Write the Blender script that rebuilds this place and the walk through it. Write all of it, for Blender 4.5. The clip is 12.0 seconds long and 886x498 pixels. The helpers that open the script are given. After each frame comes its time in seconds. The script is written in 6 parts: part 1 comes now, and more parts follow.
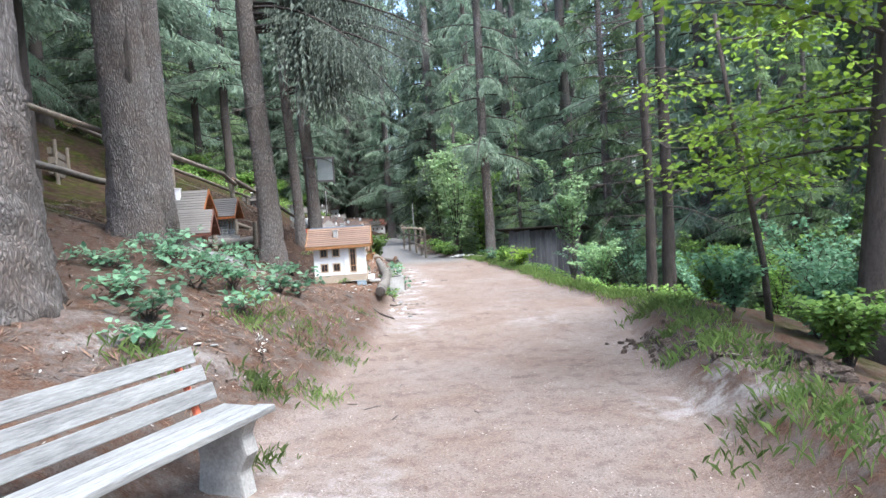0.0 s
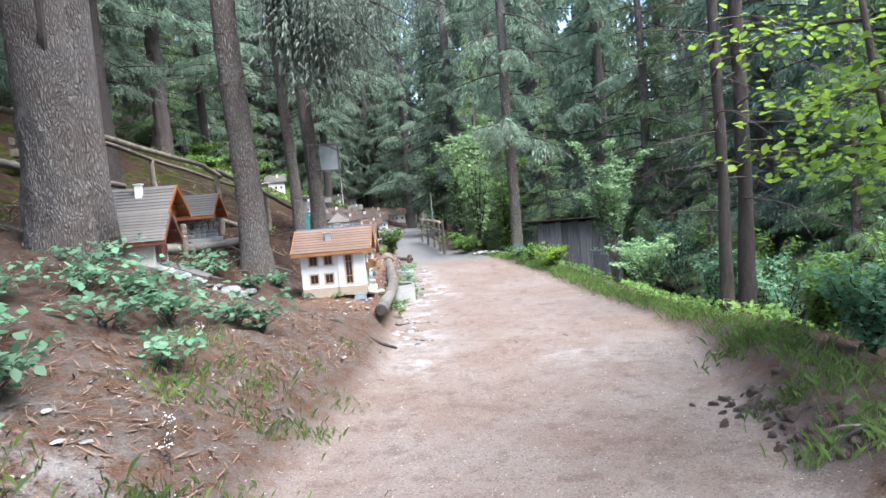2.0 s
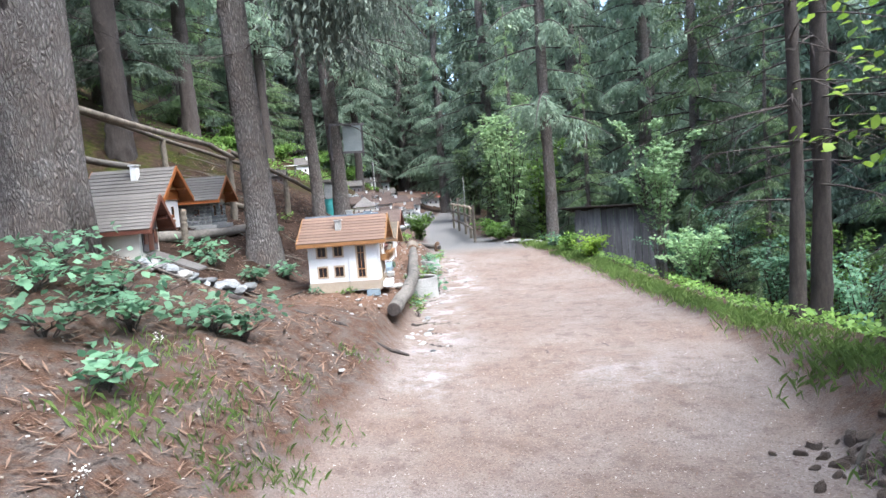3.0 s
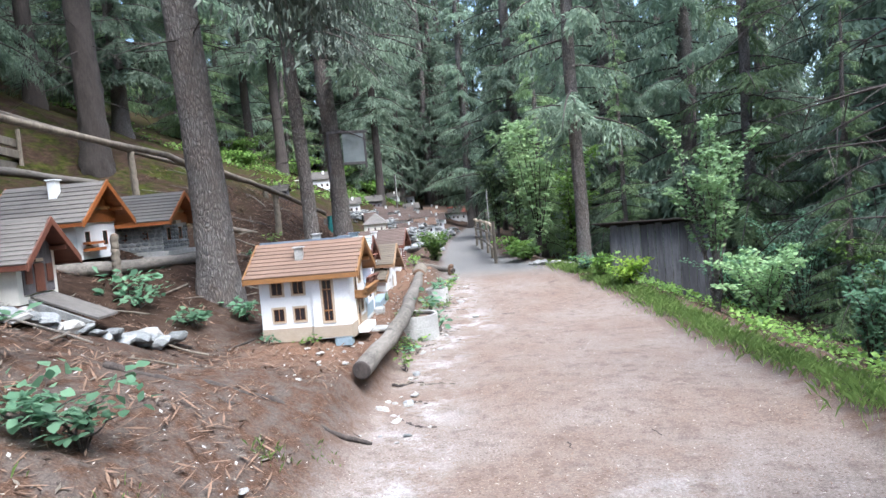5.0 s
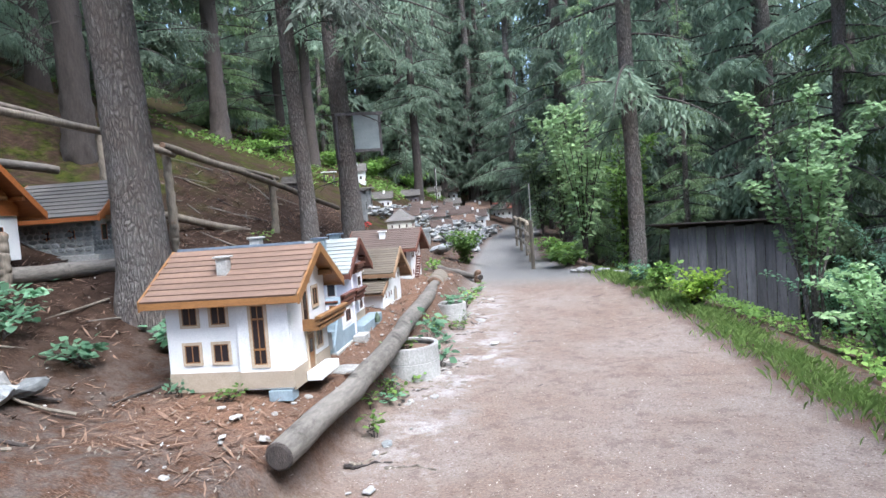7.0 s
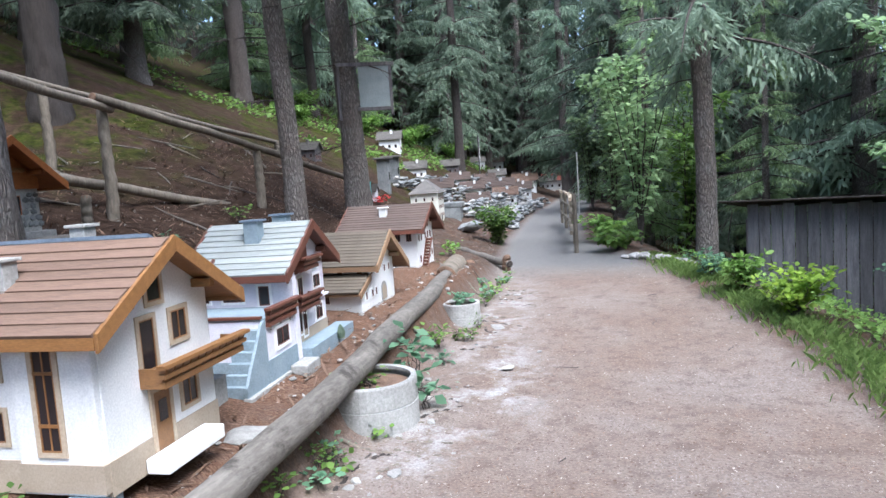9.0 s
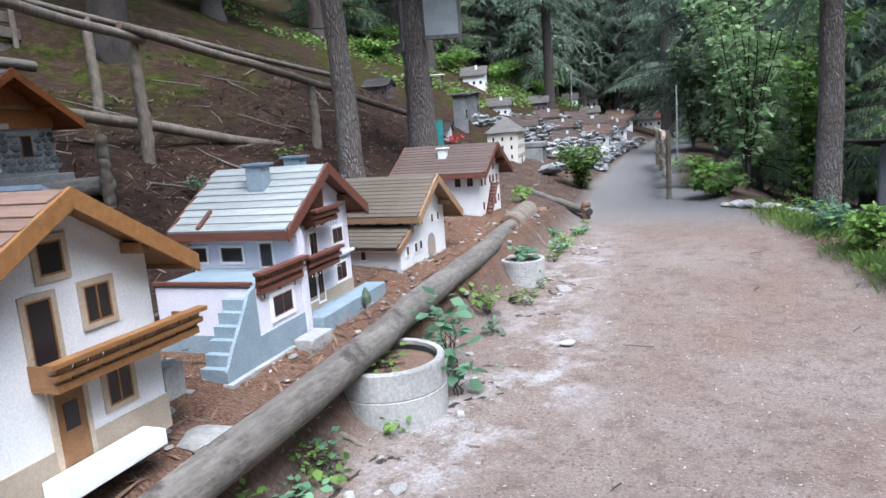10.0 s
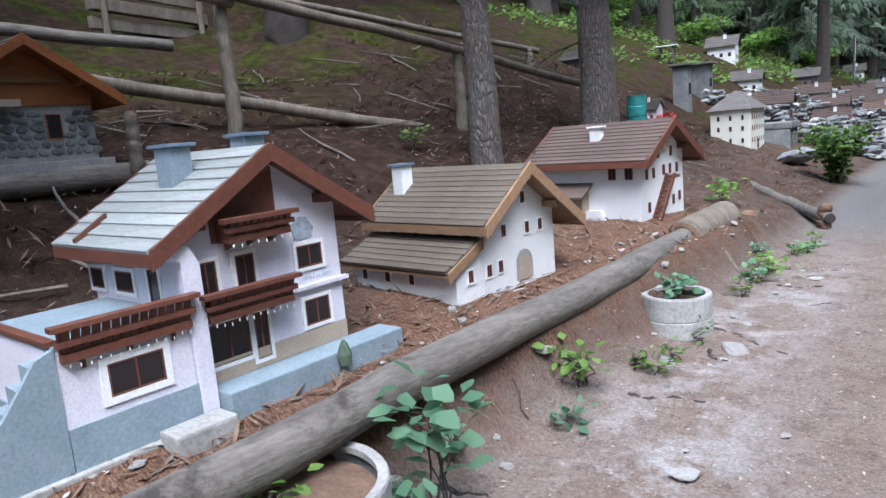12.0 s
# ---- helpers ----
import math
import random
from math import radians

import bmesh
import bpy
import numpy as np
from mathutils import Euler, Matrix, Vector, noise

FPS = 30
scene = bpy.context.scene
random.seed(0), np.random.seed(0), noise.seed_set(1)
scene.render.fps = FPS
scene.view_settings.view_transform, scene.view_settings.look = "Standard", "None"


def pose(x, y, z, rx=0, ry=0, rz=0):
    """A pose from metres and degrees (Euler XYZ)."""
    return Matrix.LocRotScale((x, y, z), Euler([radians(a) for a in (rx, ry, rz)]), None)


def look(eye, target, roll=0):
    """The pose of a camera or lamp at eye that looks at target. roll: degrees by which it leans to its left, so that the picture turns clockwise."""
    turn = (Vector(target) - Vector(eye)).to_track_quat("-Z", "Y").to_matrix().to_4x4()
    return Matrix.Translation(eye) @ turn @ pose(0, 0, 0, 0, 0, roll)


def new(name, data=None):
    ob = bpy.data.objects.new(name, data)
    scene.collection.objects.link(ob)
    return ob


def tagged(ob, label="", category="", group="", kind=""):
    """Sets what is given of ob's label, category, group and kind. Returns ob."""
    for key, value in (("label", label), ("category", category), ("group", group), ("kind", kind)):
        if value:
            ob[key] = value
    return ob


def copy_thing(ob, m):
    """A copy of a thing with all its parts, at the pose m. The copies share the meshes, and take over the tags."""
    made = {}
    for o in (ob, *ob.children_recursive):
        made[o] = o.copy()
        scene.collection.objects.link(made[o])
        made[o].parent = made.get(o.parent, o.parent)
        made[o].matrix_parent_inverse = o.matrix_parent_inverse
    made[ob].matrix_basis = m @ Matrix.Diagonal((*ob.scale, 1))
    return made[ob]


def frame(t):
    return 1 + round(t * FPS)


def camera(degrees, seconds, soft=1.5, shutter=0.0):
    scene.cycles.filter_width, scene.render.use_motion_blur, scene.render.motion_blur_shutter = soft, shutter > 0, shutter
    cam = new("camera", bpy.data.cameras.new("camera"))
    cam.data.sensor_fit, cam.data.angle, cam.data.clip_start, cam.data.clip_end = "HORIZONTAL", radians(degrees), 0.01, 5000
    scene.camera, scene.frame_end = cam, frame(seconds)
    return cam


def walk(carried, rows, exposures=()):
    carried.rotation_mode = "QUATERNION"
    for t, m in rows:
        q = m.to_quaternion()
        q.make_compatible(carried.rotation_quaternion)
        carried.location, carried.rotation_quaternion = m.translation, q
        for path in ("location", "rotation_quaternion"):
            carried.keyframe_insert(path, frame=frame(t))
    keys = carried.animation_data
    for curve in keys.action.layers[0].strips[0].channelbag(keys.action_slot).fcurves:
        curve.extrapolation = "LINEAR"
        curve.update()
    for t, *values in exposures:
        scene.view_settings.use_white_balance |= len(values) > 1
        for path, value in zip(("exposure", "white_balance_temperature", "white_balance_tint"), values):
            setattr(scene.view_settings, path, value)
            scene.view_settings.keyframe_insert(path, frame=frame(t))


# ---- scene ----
cam = camera(66.4, 12.0)
METRES, EYE, TILT, LEAN, TURN = 12.0, 1.5, 0.0, 0.0, 0.0
ROWS = [
    (0.0, -0.0005, 0.0010, -0.0040, -0.18, -2.70, 3.80),
    (0.5, -0.0025, 0.0433, -0.0015, -1.00, -1.68, 3.60),
    (1.0, 0.0010, 0.0884, 0.0000, 0.38, -0.56, 3.90),
    (1.5, 0.0072, 0.133, 0.0064, 1.2, -2.26, 4.58),
    (2.0, 0.0096, 0.1764, 0.008, 1.85, -3.74, 4.67),
    (2.5, 0.0183, 0.2183, 0.0087, 5.09, -2.31, 3.28),
    (3.0, 0.0195, 0.2614, 0.0086, 4.98, -4.87, 4.28),
    (5.0, 0.0376, 0.4243, 0.0083, 7.84, -3.49, 4.95),
    (5.5, 0.0452, 0.4658, 0.0089, 9.54, -6.61, 4.72),
    (6.0, 0.0443, 0.5085, 0.0091, 7.33, -4.93, 4.44),
    (6.5, 0.0462, 0.5504, 0.0076, 10.78, -3.34, 5.35),
    (8.5, 0.0501, 0.7213, 0.0015, 13.45, -4.9, 3.4),
    (9.0, 0.0475, 0.7607, 0.0023, 16.6, -5.6, 3.9),
    (9.5, 0.0488, 0.7983, 0.0008, 22.87, -7.74, 2.56),
    (10.0, 0.0492, 0.8348, -0.0015, 24.49, -10.06, 4.21),
    (10.5, 0.0521, 0.875, -0.003, 21.69, -11.62, 2.25),
    (11.0, 0.0567, 0.9157, -0.0041, 27.06, -11.26, 1.9),
    (11.5, 0.0524, 0.9532, -0.0085, 34.05, -8.75, 2.6),
    (12.0, 0.0460, 0.9937, -0.0150, 45.50, -9.48, 4.86),
]
walk(cam, [(t, pose(0, 0, EYE, TILT, LEAN, TURN) @ pose(METRES * x, METRES * y, METRES * z, 90 + pitch, roll, yaw)) for t, x, y, z, yaw, pitch, roll in ROWS],
     [(0.0, 2.12, 5840, 7), (3.0, 2.15, 5790, 7), (6.0, 1.97, 5700, 7), (9.0, 1.79, 5590, 7.5), (12.0, 1.44, 5500, 9)])

# ---- daylight: a bright, slightly hazy day above a forest ----
SUN_UP, SUN_TURN = 61.0, 131.0
world = bpy.data.worlds.new("sky")
scene.world = world
world.use_nodes = True
wn, wl = world.node_tree.nodes, world.node_tree.links
sky = wn.new("ShaderNodeTexSky")
sky.sky_type, sky.sun_disc = "NISHITA", False
sky.sun_elevation, sky.sun_rotation = radians(SUN_UP), radians(SUN_TURN)
sky.dust_density = 4.0
wl.new(sky.outputs[0], wn["Background"].inputs[0])
wn["Background"].inputs[1].default_value = 0.15
sun = new("sun", bpy.data.lights.new("sun", "SUN"))
sun.data.energy, sun.data.angle, sun.data.color = 2.2, radians(40), (1.0, 0.975, 0.95)
sun.matrix_world = look((0, 0, 30), (-30 * math.sin(radians(SUN_TURN)) / math.tan(radians(SUN_UP)), -30 * math.cos(radians(SUN_TURN)) / math.tan(radians(SUN_UP)), 0))


# ---- materials ----
def material(name, build):
    m = bpy.data.materials.new(name)
    m.use_nodes = True
    n, l = m.node_tree.nodes, m.node_tree.links
    build(n, l, n["Principled BSDF"])
    return m


def tex_noise(n, l, scale, detail=4.0, rough=0.6, stretch=None, source="Object"):
    co = n.new("ShaderNodeTexCoord")
    out = co.outputs[source]
    if stretch:
        mp = n.new("ShaderNodeMapping")
        mp.inputs["Scale"].default_value = stretch
        l.new(out, mp.inputs[0])
        out = mp.outputs[0]
    t = n.new("ShaderNodeTexNoise")
    t.inputs["Scale"].default_value, t.inputs["Detail"].default_value, t.inputs["Roughness"].default_value = scale, detail, rough
    l.new(out, t.inputs["Vector"])
    return t.outputs[0]


def ramp(n, l, fac, *stops):
    r = n.new("ShaderNodeValToRGB")
    e = r.color_ramp.elements
    while len(e) < len(stops):
        e.new(0.5)
    for el, (p, c) in zip(e, stops):
        el.position, el.color = p, (*c, 1) if len(c) == 3 else c
    l.new(fac, r.inputs[0])
    return r.outputs[0]


def blend(n, l, fac, a, b, mode="MIX"):
    m = n.new("ShaderNodeMix")
    m.data_type, m.blend_type = "RGBA", mode
    for sock, v in ((m.inputs[0], fac), (m.inputs[6], a), (m.inputs[7], b)):
        if isinstance(v, (int, float)):
            sock.default_value = v
        elif isinstance(v, tuple):
            sock.default_value = (*v, 1)
        else:
            l.new(v, sock)
    return m.outputs[2]


def bump(n, l, p, height, strength=0.5, distance=0.01):
    b = n.new("ShaderNodeBump")
    b.inputs["Strength"].default_value, b.inputs["Distance"].default_value = strength, distance
    l.new(height, b.inputs["Height"])
    l.new(b.outputs[0], p.inputs["Normal"])


def plain(name, dark, light, scale=8.0, rough=0.8, relief=0.3, depth=0.004, stretch=None, fine=60.0, spread=0.25, wear=None):
    """Two-scale mottled surface; each separate piece also differs a little in tone."""
    def build(n, l, p):
        big = tex_noise(n, l, scale, 5, 0.65, stretch)
        small = tex_noise(n, l, fine, 3, 0.7, stretch)
        c = ramp(n, l, big, (0.3, dark), (0.7, light))
        c = blend(n, l, 0.35, c, ramp(n, l, small, (0.35, tuple(v * 0.55 for v in dark)), (0.65, light)))
        if wear:
            c = blend(n, l, ramp(n, l, tex_noise(n, l, scale * 0.6, 6, 0.75), (0.56, (0, 0, 0)), (0.68, (1, 1, 1))), c, wear)
        if spread:
            info = n.new("ShaderNodeObjectInfo")
            hsv = n.new("ShaderNodeHueSaturation")
            mr = n.new("ShaderNodeMapRange")
            mr.inputs[3].default_value, mr.inputs[4].default_value = 1 - spread, 1 + spread
            l.new(info.outputs["Random"], mr.inputs[0])
            l.new(mr.outputs[0], hsv.inputs["Value"])
            l.new(c, hsv.inputs["Color"])
            c = hsv.outputs[0]
        l.new(c, p.inputs["Base Color"])
        p.inputs["Roughness"].default_value = rough
        bump(n, l, p, small, relief, depth)
    return material(name, build)


def foliage(name, dark, light, rough=0.55, thin=0.35, spread=0.35):
    """Leaves: tone differs leaf by leaf, with some light passing through."""
    def build(n, l, p):
        geo = n.new("ShaderNodeNewGeometry")
        c = ramp(n, l, geo.outputs["Random Per Island"], (0.0, dark), (1.0, light))
        c = blend(n, l, ramp(n, l, tex_noise(n, l, 1.2, 3), (0.35, (0, 0, 0)), (0.65, (1, 1, 1))), c, blend(n, l, 0.5, c, light))
        info = n.new("ShaderNodeObjectInfo")
        hsv = n.new("ShaderNodeHueSaturation")
        mr = n.new("ShaderNodeMapRange")
        mr.inputs[3].default_value, mr.inputs[4].default_value = 1 - spread, 1 + spread
        l.new(info.outputs["Random"], mr.inputs[0])
        l.new(mr.outputs[0], hsv.inputs["Value"])
        l.new(c, hsv.inputs["Color"])
        c = hsv.outputs[0]
        l.new(c, p.inputs["Base Color"])
        p.inputs["Roughness"].default_value = rough
        p.inputs["Specular IOR Level"].default_value = 0.25
        tr = n.new("ShaderNodeBsdfTranslucent")
        l.new(c, tr.inputs[0])
        mix = n.new("ShaderNodeMixShader")
        mix.inputs[0].default_value = thin
        l.new(p.outputs[0], mix.inputs[1])
        l.new(tr.outputs[0], mix.inputs[2])
        l.new(mix.outputs[0], n["Material Output"].inputs[0])
    return material(name, build)


def build_ground(n, l, p):
    def zone(name):
        a = n.new("ShaderNodeAttribute")
        a.attribute_name = name
        return a.outputs["Fac"]
    big, mid, fine = tex_noise(n, l, 0.9, 6, 0.65), tex_noise(n, l, 7, 6, 0.7), tex_noise(n, l, 70, 4, 0.75)
    needles = tex_noise(n, l, 45, 3, 0.7, (1.0, 3.5, 1.0))
    litter = ramp(n, l, needles, (0.3, (0.027, 0.016, 0.012)), (0.52, (0.080, 0.046, 0.031)), (0.72, (0.152, 0.103, 0.074)))
    soil = ramp(n, l, fine, (0.3, (0.048, 0.038, 0.033)), (0.7, (0.135, 0.112, 0.099)))
    bank = blend(n, l, ramp(n, l, mid, (0.42, (0, 0, 0)), (0.6, (1, 1, 1))), litter, soil)
    tread = ramp(n, l, fine, (0.25, (0.108, 0.086, 0.075)), (0.5, (0.205, 0.170, 0.152)), (0.78, (0.350, 0.305, 0.280)))
    rusty = ramp(n, l, needles, (0.3, (0.085, 0.058, 0.044)), (0.7, (0.245, 0.178, 0.142)))
    path = blend(n, l, ramp(n, l, big, (0.40, (0.06, 0.06, 0.06)), (0.60, (0.75, 0.75, 0.75))), tread, rusty)
    path = blend(n, l, ramp(n, l, mid, (0.36, (0.55, 0.55, 0.55)), (0.50, (0, 0, 0))), path, (0.105, 0.078, 0.064))
    grit = n.new("ShaderNodeTexVoronoi")
    grit.inputs["Scale"].default_value = 55
    l.new(n.new("ShaderNodeTexCoord").outputs["Object"], grit.inputs["Vector"])
    path = blend(n, l, ramp(n, l, grit.outputs["Distance"], (0.10, (0.6, 0.6, 0.6)), (0.20, (0, 0, 0))), path, (0.42, 0.38, 0.35))
    scraps = n.new("ShaderNodeTexVoronoi")
    scraps.inputs["Scale"].default_value = 26
    l.new(n.new("ShaderNodeTexCoord").outputs["Object"], scraps.inputs["Vector"])
    path = blend(n, l, ramp(n, l, scraps.outputs["Distance"], (0.12, (0.6, 0.6, 0.6)), (0.24, (0, 0, 0))), path, (0.085, 0.050, 0.034))
    rust_litter = ramp(n, l, needles, (0.3, (0.042, 0.024, 0.016)), (0.5, (0.138, 0.077, 0.050)), (0.72, (0.29, 0.185, 0.13)))
    chalk = ramp(n, l, fine, (0.3, (0.23, 0.225, 0.22)), (0.7, (0.50, 0.495, 0.49)))
    grey = ramp(n, l, fine, (0.3, (0.112, 0.107, 0.104)), (0.7, (0.225, 0.217, 0.208)))
    # moss and humus tones are darkened further to hold the slope's canopy shade
    moss = ramp(n, l, mid, (0.34, (0.007, 0.011, 0.002)), (0.66, (0.050, 0.060, 0.009)))
    shaded_humus = ramp(n, l, mid, (0.36, (0.006, 0.0045, 0.004)), (0.52, (0.021, 0.014, 0.011)), (0.72, (0.072, 0.048, 0.036)))
    bank = blend(n, l, zone("shaded_humus"), bank, blend(n, l, 0.28, shaded_humus, litter))
    bank = blend(n, l, zone("rust"), bank, rust_litter)
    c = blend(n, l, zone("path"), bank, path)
    c = blend(n, l, zone("gravel"), c, grey)
    dust = n.new("ShaderNodeMath")
    dust.operation = "MULTIPLY"
    l.new(zone("chalk"), dust.inputs[0])
    l.new(ramp(n, l, tex_noise(n, l, 3.2, 7, 0.72), (0.48, (0, 0, 0)), (0.62, (0.8, 0.8, 0.8))), dust.inputs[1])
    c = blend(n, l, dust.outputs[0], c, chalk)
    mossy = n.new("ShaderNodeMath")
    mossy.operation = "MULTIPLY"
    l.new(zone("moss"), mossy.inputs[0])
    l.new(ramp(n, l, tex_noise(n, l, 1.6, 6, 0.7), (0.47, (0, 0, 0)), (0.58, (1, 1, 1))), mossy.inputs[1])
    c = blend(n, l, mossy.outputs[0], c, moss)
    l.new(c, p.inputs["Base Color"])
    p.inputs["Roughness"].default_value = 0.95
    p.inputs["Specular IOR Level"].default_value = 0.06
    bump(n, l, p, blend(n, l, 0.5, fine, mid), 0.8, 0.03)


def build_bark(n, l, p):
    co = n.new("ShaderNodeTexCoord")
    mp = n.new("ShaderNodeMapping")
    mp.inputs["Scale"].default_value = (1.0, 1.0, 0.30)
    l.new(co.outputs["Object"], mp.inputs[0])
    warp = n.new("ShaderNodeTexNoise")
    warp.inputs["Scale"].default_value = 7
    l.new(mp.outputs[0], warp.inputs["Vector"])
    bent = n.new("ShaderNodeVectorMath")
    bent.operation = "MULTIPLY_ADD"
    bent.inputs[1].default_value = (0.10, 0.10, 0.10)
    l.new(warp.outputs["Color"], bent.inputs[0])
    l.new(mp.outputs[0], bent.inputs[2])
    vor = n.new("ShaderNodeTexVoronoi")
    vor.feature = "DISTANCE_TO_EDGE"
    vor.inputs["Scale"].default_value = 36
    l.new(bent.outputs[0], vor.inputs["Vector"])
    plates = ramp(n, l, vor.outputs["Distance"], (0.0, (0.3, 0.3, 0.3)), (0.35, (1, 1, 1)))
    fine = tex_noise(n, l, 55, 5, 0.75, (1.5, 1.5, 0.6))
    broad = tex_noise(n, l, 2.2, 5, 0.65)
    c = blend(n, l, plates, (0.060, 0.048, 0.042), ramp(n, l, fine, (0.3, (0.075, 0.064, 0.058)), (0.7, (0.33, 0.305, 0.292))))
    c = blend(n, l, ramp(n, l, broad, (0.42, (0, 0, 0)), (0.62, (0.75, 0.75, 0.75))), c, blend(n, l, plates, (0.045, 0.036, 0.032), (0.17, 0.132, 0.112)))
    l.new(c, p.inputs["Base Color"])
    p.inputs["Roughness"].default_value = 0.95
    bump(n, l, p, blend(n, l, 0.45, plates, fine), 1.0, 0.05)


GROUND = material("forest_floor", build_ground)
BARK = material("spruce_bark", build_bark)
BARK_DARK = plain("dark_bark", (0.024, 0.019, 0.017), (0.085, 0.068, 0.060), 12, 0.95, 0.8, 0.02, (3, 3, 0.7))
NEEDLES = foliage("spruce_needles", (0.120, 0.175, 0.130), (0.260, 0.335, 0.240), 0.6, 0.5)
NEEDLES_LIGHT = foliage("light_needles", (0.12, 0.195, 0.10), (0.28, 0.38, 0.19), 0.6, 0.5)
NEEDLES_GREY = foliage("hanging_needles", (0.075, 0.098, 0.08), (0.16, 0.19, 0.155), 0.7, 0.15)
LEAF = foliage("broad_leaves", (0.075, 0.155, 0.035), (0.21, 0.33, 0.08), 0.5, 0.45)
LEAF_BLUE = foliage("bramble_leaves", (0.085, 0.185, 0.105), (0.22, 0.38, 0.235), 0.5, 0.5)
LEAF_PALE = foliage("pale_leaves", (0.13, 0.225, 0.10), (0.33, 0.46, 0.25), 0.5, 0.55)
LEAF_YELLOW = foliage("maple_leaves", (0.07, 0.15, 0.02), (0.24, 0.34, 0.05), 0.5, 0.55)
GRASS = foliage("grass_blades", (0.08, 0.135, 0.035), (0.23, 0.32, 0.10), 0.6, 0.5)
STRAW = plain("bleached_chips", (0.22, 0.19, 0.16), (0.45, 0.41, 0.36), 20)
EARTH = plain("crumbling_earth", (0.055, 0.039, 0.030), (0.19, 0.140, 0.108), 14, 0.95, 0.9, 0.02)
LOGWOOD = plain("weathered_log", (0.065, 0.056, 0.047), (0.21, 0.188, 0.165), 7, 0.9, 0.7, 0.010, (1, 0.22, 1), 45, 0.15, (0.045, 0.038, 0.032))
POLEWOOD = plain("old_pole_wood", (0.07, 0.057, 0.044), (0.23, 0.195, 0.155), 7, 0.9, 0.5, 0.005, (1, 1, 0.3), 50)
GREYWOOD = plain("silvered_wood", (0.11, 0.11, 0.11), (0.29, 0.295, 0.29), 5, 0.75, 0.5, 0.004, (3, 0.25, 3), 40, 0.12)
SHEDWOOD = plain("dark_shed_boards", (0.05, 0.045, 0.05), (0.17, 0.155, 0.16), 6, 0.9, 0.5, 0.004, (4, 4, 0.4), 50)
SHED_BOARDS = plain("silvered_shed_boards", (0.05, 0.05, 0.056), (0.19, 0.185, 0.20), 6, 0.9, 0.6, 0.005, (4, 4, 0.4), 50, 0.35)
RUST_PAINT = plain("orange_red_paint", (0.55, 0.10, 0.05), (0.70, 0.20, 0.10), 30, 0.5, 0.2, 0.002)
CONCRETE = plain("cast_concrete", (0.22, 0.215, 0.205), (0.42, 0.415, 0.40), 5, 0.9, 0.5, 0.005, None, 60, 0.08)
STUCCO = plain("white_render", (0.66, 0.67, 0.69), (0.77, 0.77, 0.77), 9, 0.85, 0.35, 0.003, None, 120, 0.02)
STUCCO_LILAC = plain("lilac_render", (0.62, 0.60, 0.68), (0.74, 0.72, 0.79), 9, 0.85, 0.5, 0.004, None, 120, 0.02)
STUCCO_CREAM = plain("cream_render", (0.66, 0.64, 0.56), (0.78, 0.76, 0.69), 9, 0.85, 0.35, 0.003, None, 120, 0.03)
BEIGE = plain("beige_plinth_paint", (0.33, 0.265, 0.20), (0.41, 0.34, 0.265), 10, 0.8, 0.3, 0.002, None, 120, 0.05)
TRIM_BEIGE = plain("beige_window_trim", (0.40, 0.32, 0.235), (0.50, 0.41, 0.31), 10, 0.7, 0.2, 0.002, None, 100, 0.05)
TRIM_WHITE = plain("white_window_trim", (0.80, 0.80, 0.80), (0.86, 0.86, 0.86), 10, 0.7, 0.2, 0.002, None, 100, 0.03)
GREYPAINT = plain("blue_grey_paint", (0.18, 0.235, 0.275), (0.28, 0.345, 0.39), 8, 0.75, 0.3, 0.003, None, 90, 0.05)
OCHRE = plain("varnished_ochre_wood", (0.165, 0.074, 0.024), (0.29, 0.143, 0.050), 9, 0.45, 0.2, 0.002, (1, 4, 4), 60, 0.12)
REDWOOD = plain("red_brown_wood", (0.085, 0.030, 0.020), (0.17, 0.064, 0.040), 9, 0.5, 0.2, 0.002, (1, 4, 4), 60, 0.12)
ORANGEWOOD = plain("orange_stained_wood", (0.19, 0.055, 0.014), (0.34, 0.115, 0.028), 9, 0.5, 0.2, 0.002, (1, 4, 4), 60, 0.12)
ROOF_TAN = plain("tan_roof_boards", (0.098, 0.059, 0.042), (0.185, 0.117, 0.084), 7, 0.75, 0.4, 0.003, (0.4, 3, 3), 60, 0.14)
ROOF_WHITE = plain("pale_worn_roof_boards", (0.21, 0.222, 0.212), (0.37, 0.392, 0.376), 7, 0.75, 0.4, 0.003, (0.4, 3, 3), 60, 0.12)
ROOF_OLIVE = plain("olive_brown_roof_boards", (0.068, 0.053, 0.038), (0.145, 0.118, 0.088), 7, 0.8, 0.4, 0.003, (0.4, 3, 3), 60, 0.14)
ROOF_BROWN = plain("brown_roof_boards", (0.058, 0.040, 0.034), (0.120, 0.083, 0.068), 7, 0.8, 0.4, 0.003, (0.4, 3, 3), 60, 0.14)
ROOF_GREY = plain("grey_roof_boards", (0.065, 0.058, 0.054), (0.155, 0.142, 0.13), 7, 0.8, 0.4, 0.003, (0.4, 3, 3), 60, 0.14)
TANWOOD = plain("tan_stained_wood", (0.19, 0.11, 0.06), (0.34, 0.215, 0.125), 9, 0.55, 0.2, 0.002, (1, 4, 4), 60, 0.12)
STONE = plain("grey_field_stone", (0.10, 0.105, 0.11), (0.27, 0.28, 0.28), 6, 0.85, 0.6, 0.006, None, 50, 0.35)
STONE_PALE = plain("pale_field_stone", (0.22, 0.21, 0.20), (0.40, 0.39, 0.37), 6, 0.85, 0.6, 0.006, None, 50, 0.25)
TEAL = plain("teal_drum_paint", (0.03, 0.20, 0.20), (0.06, 0.30, 0.29), 6, 0.5, 0.2, 0.002)
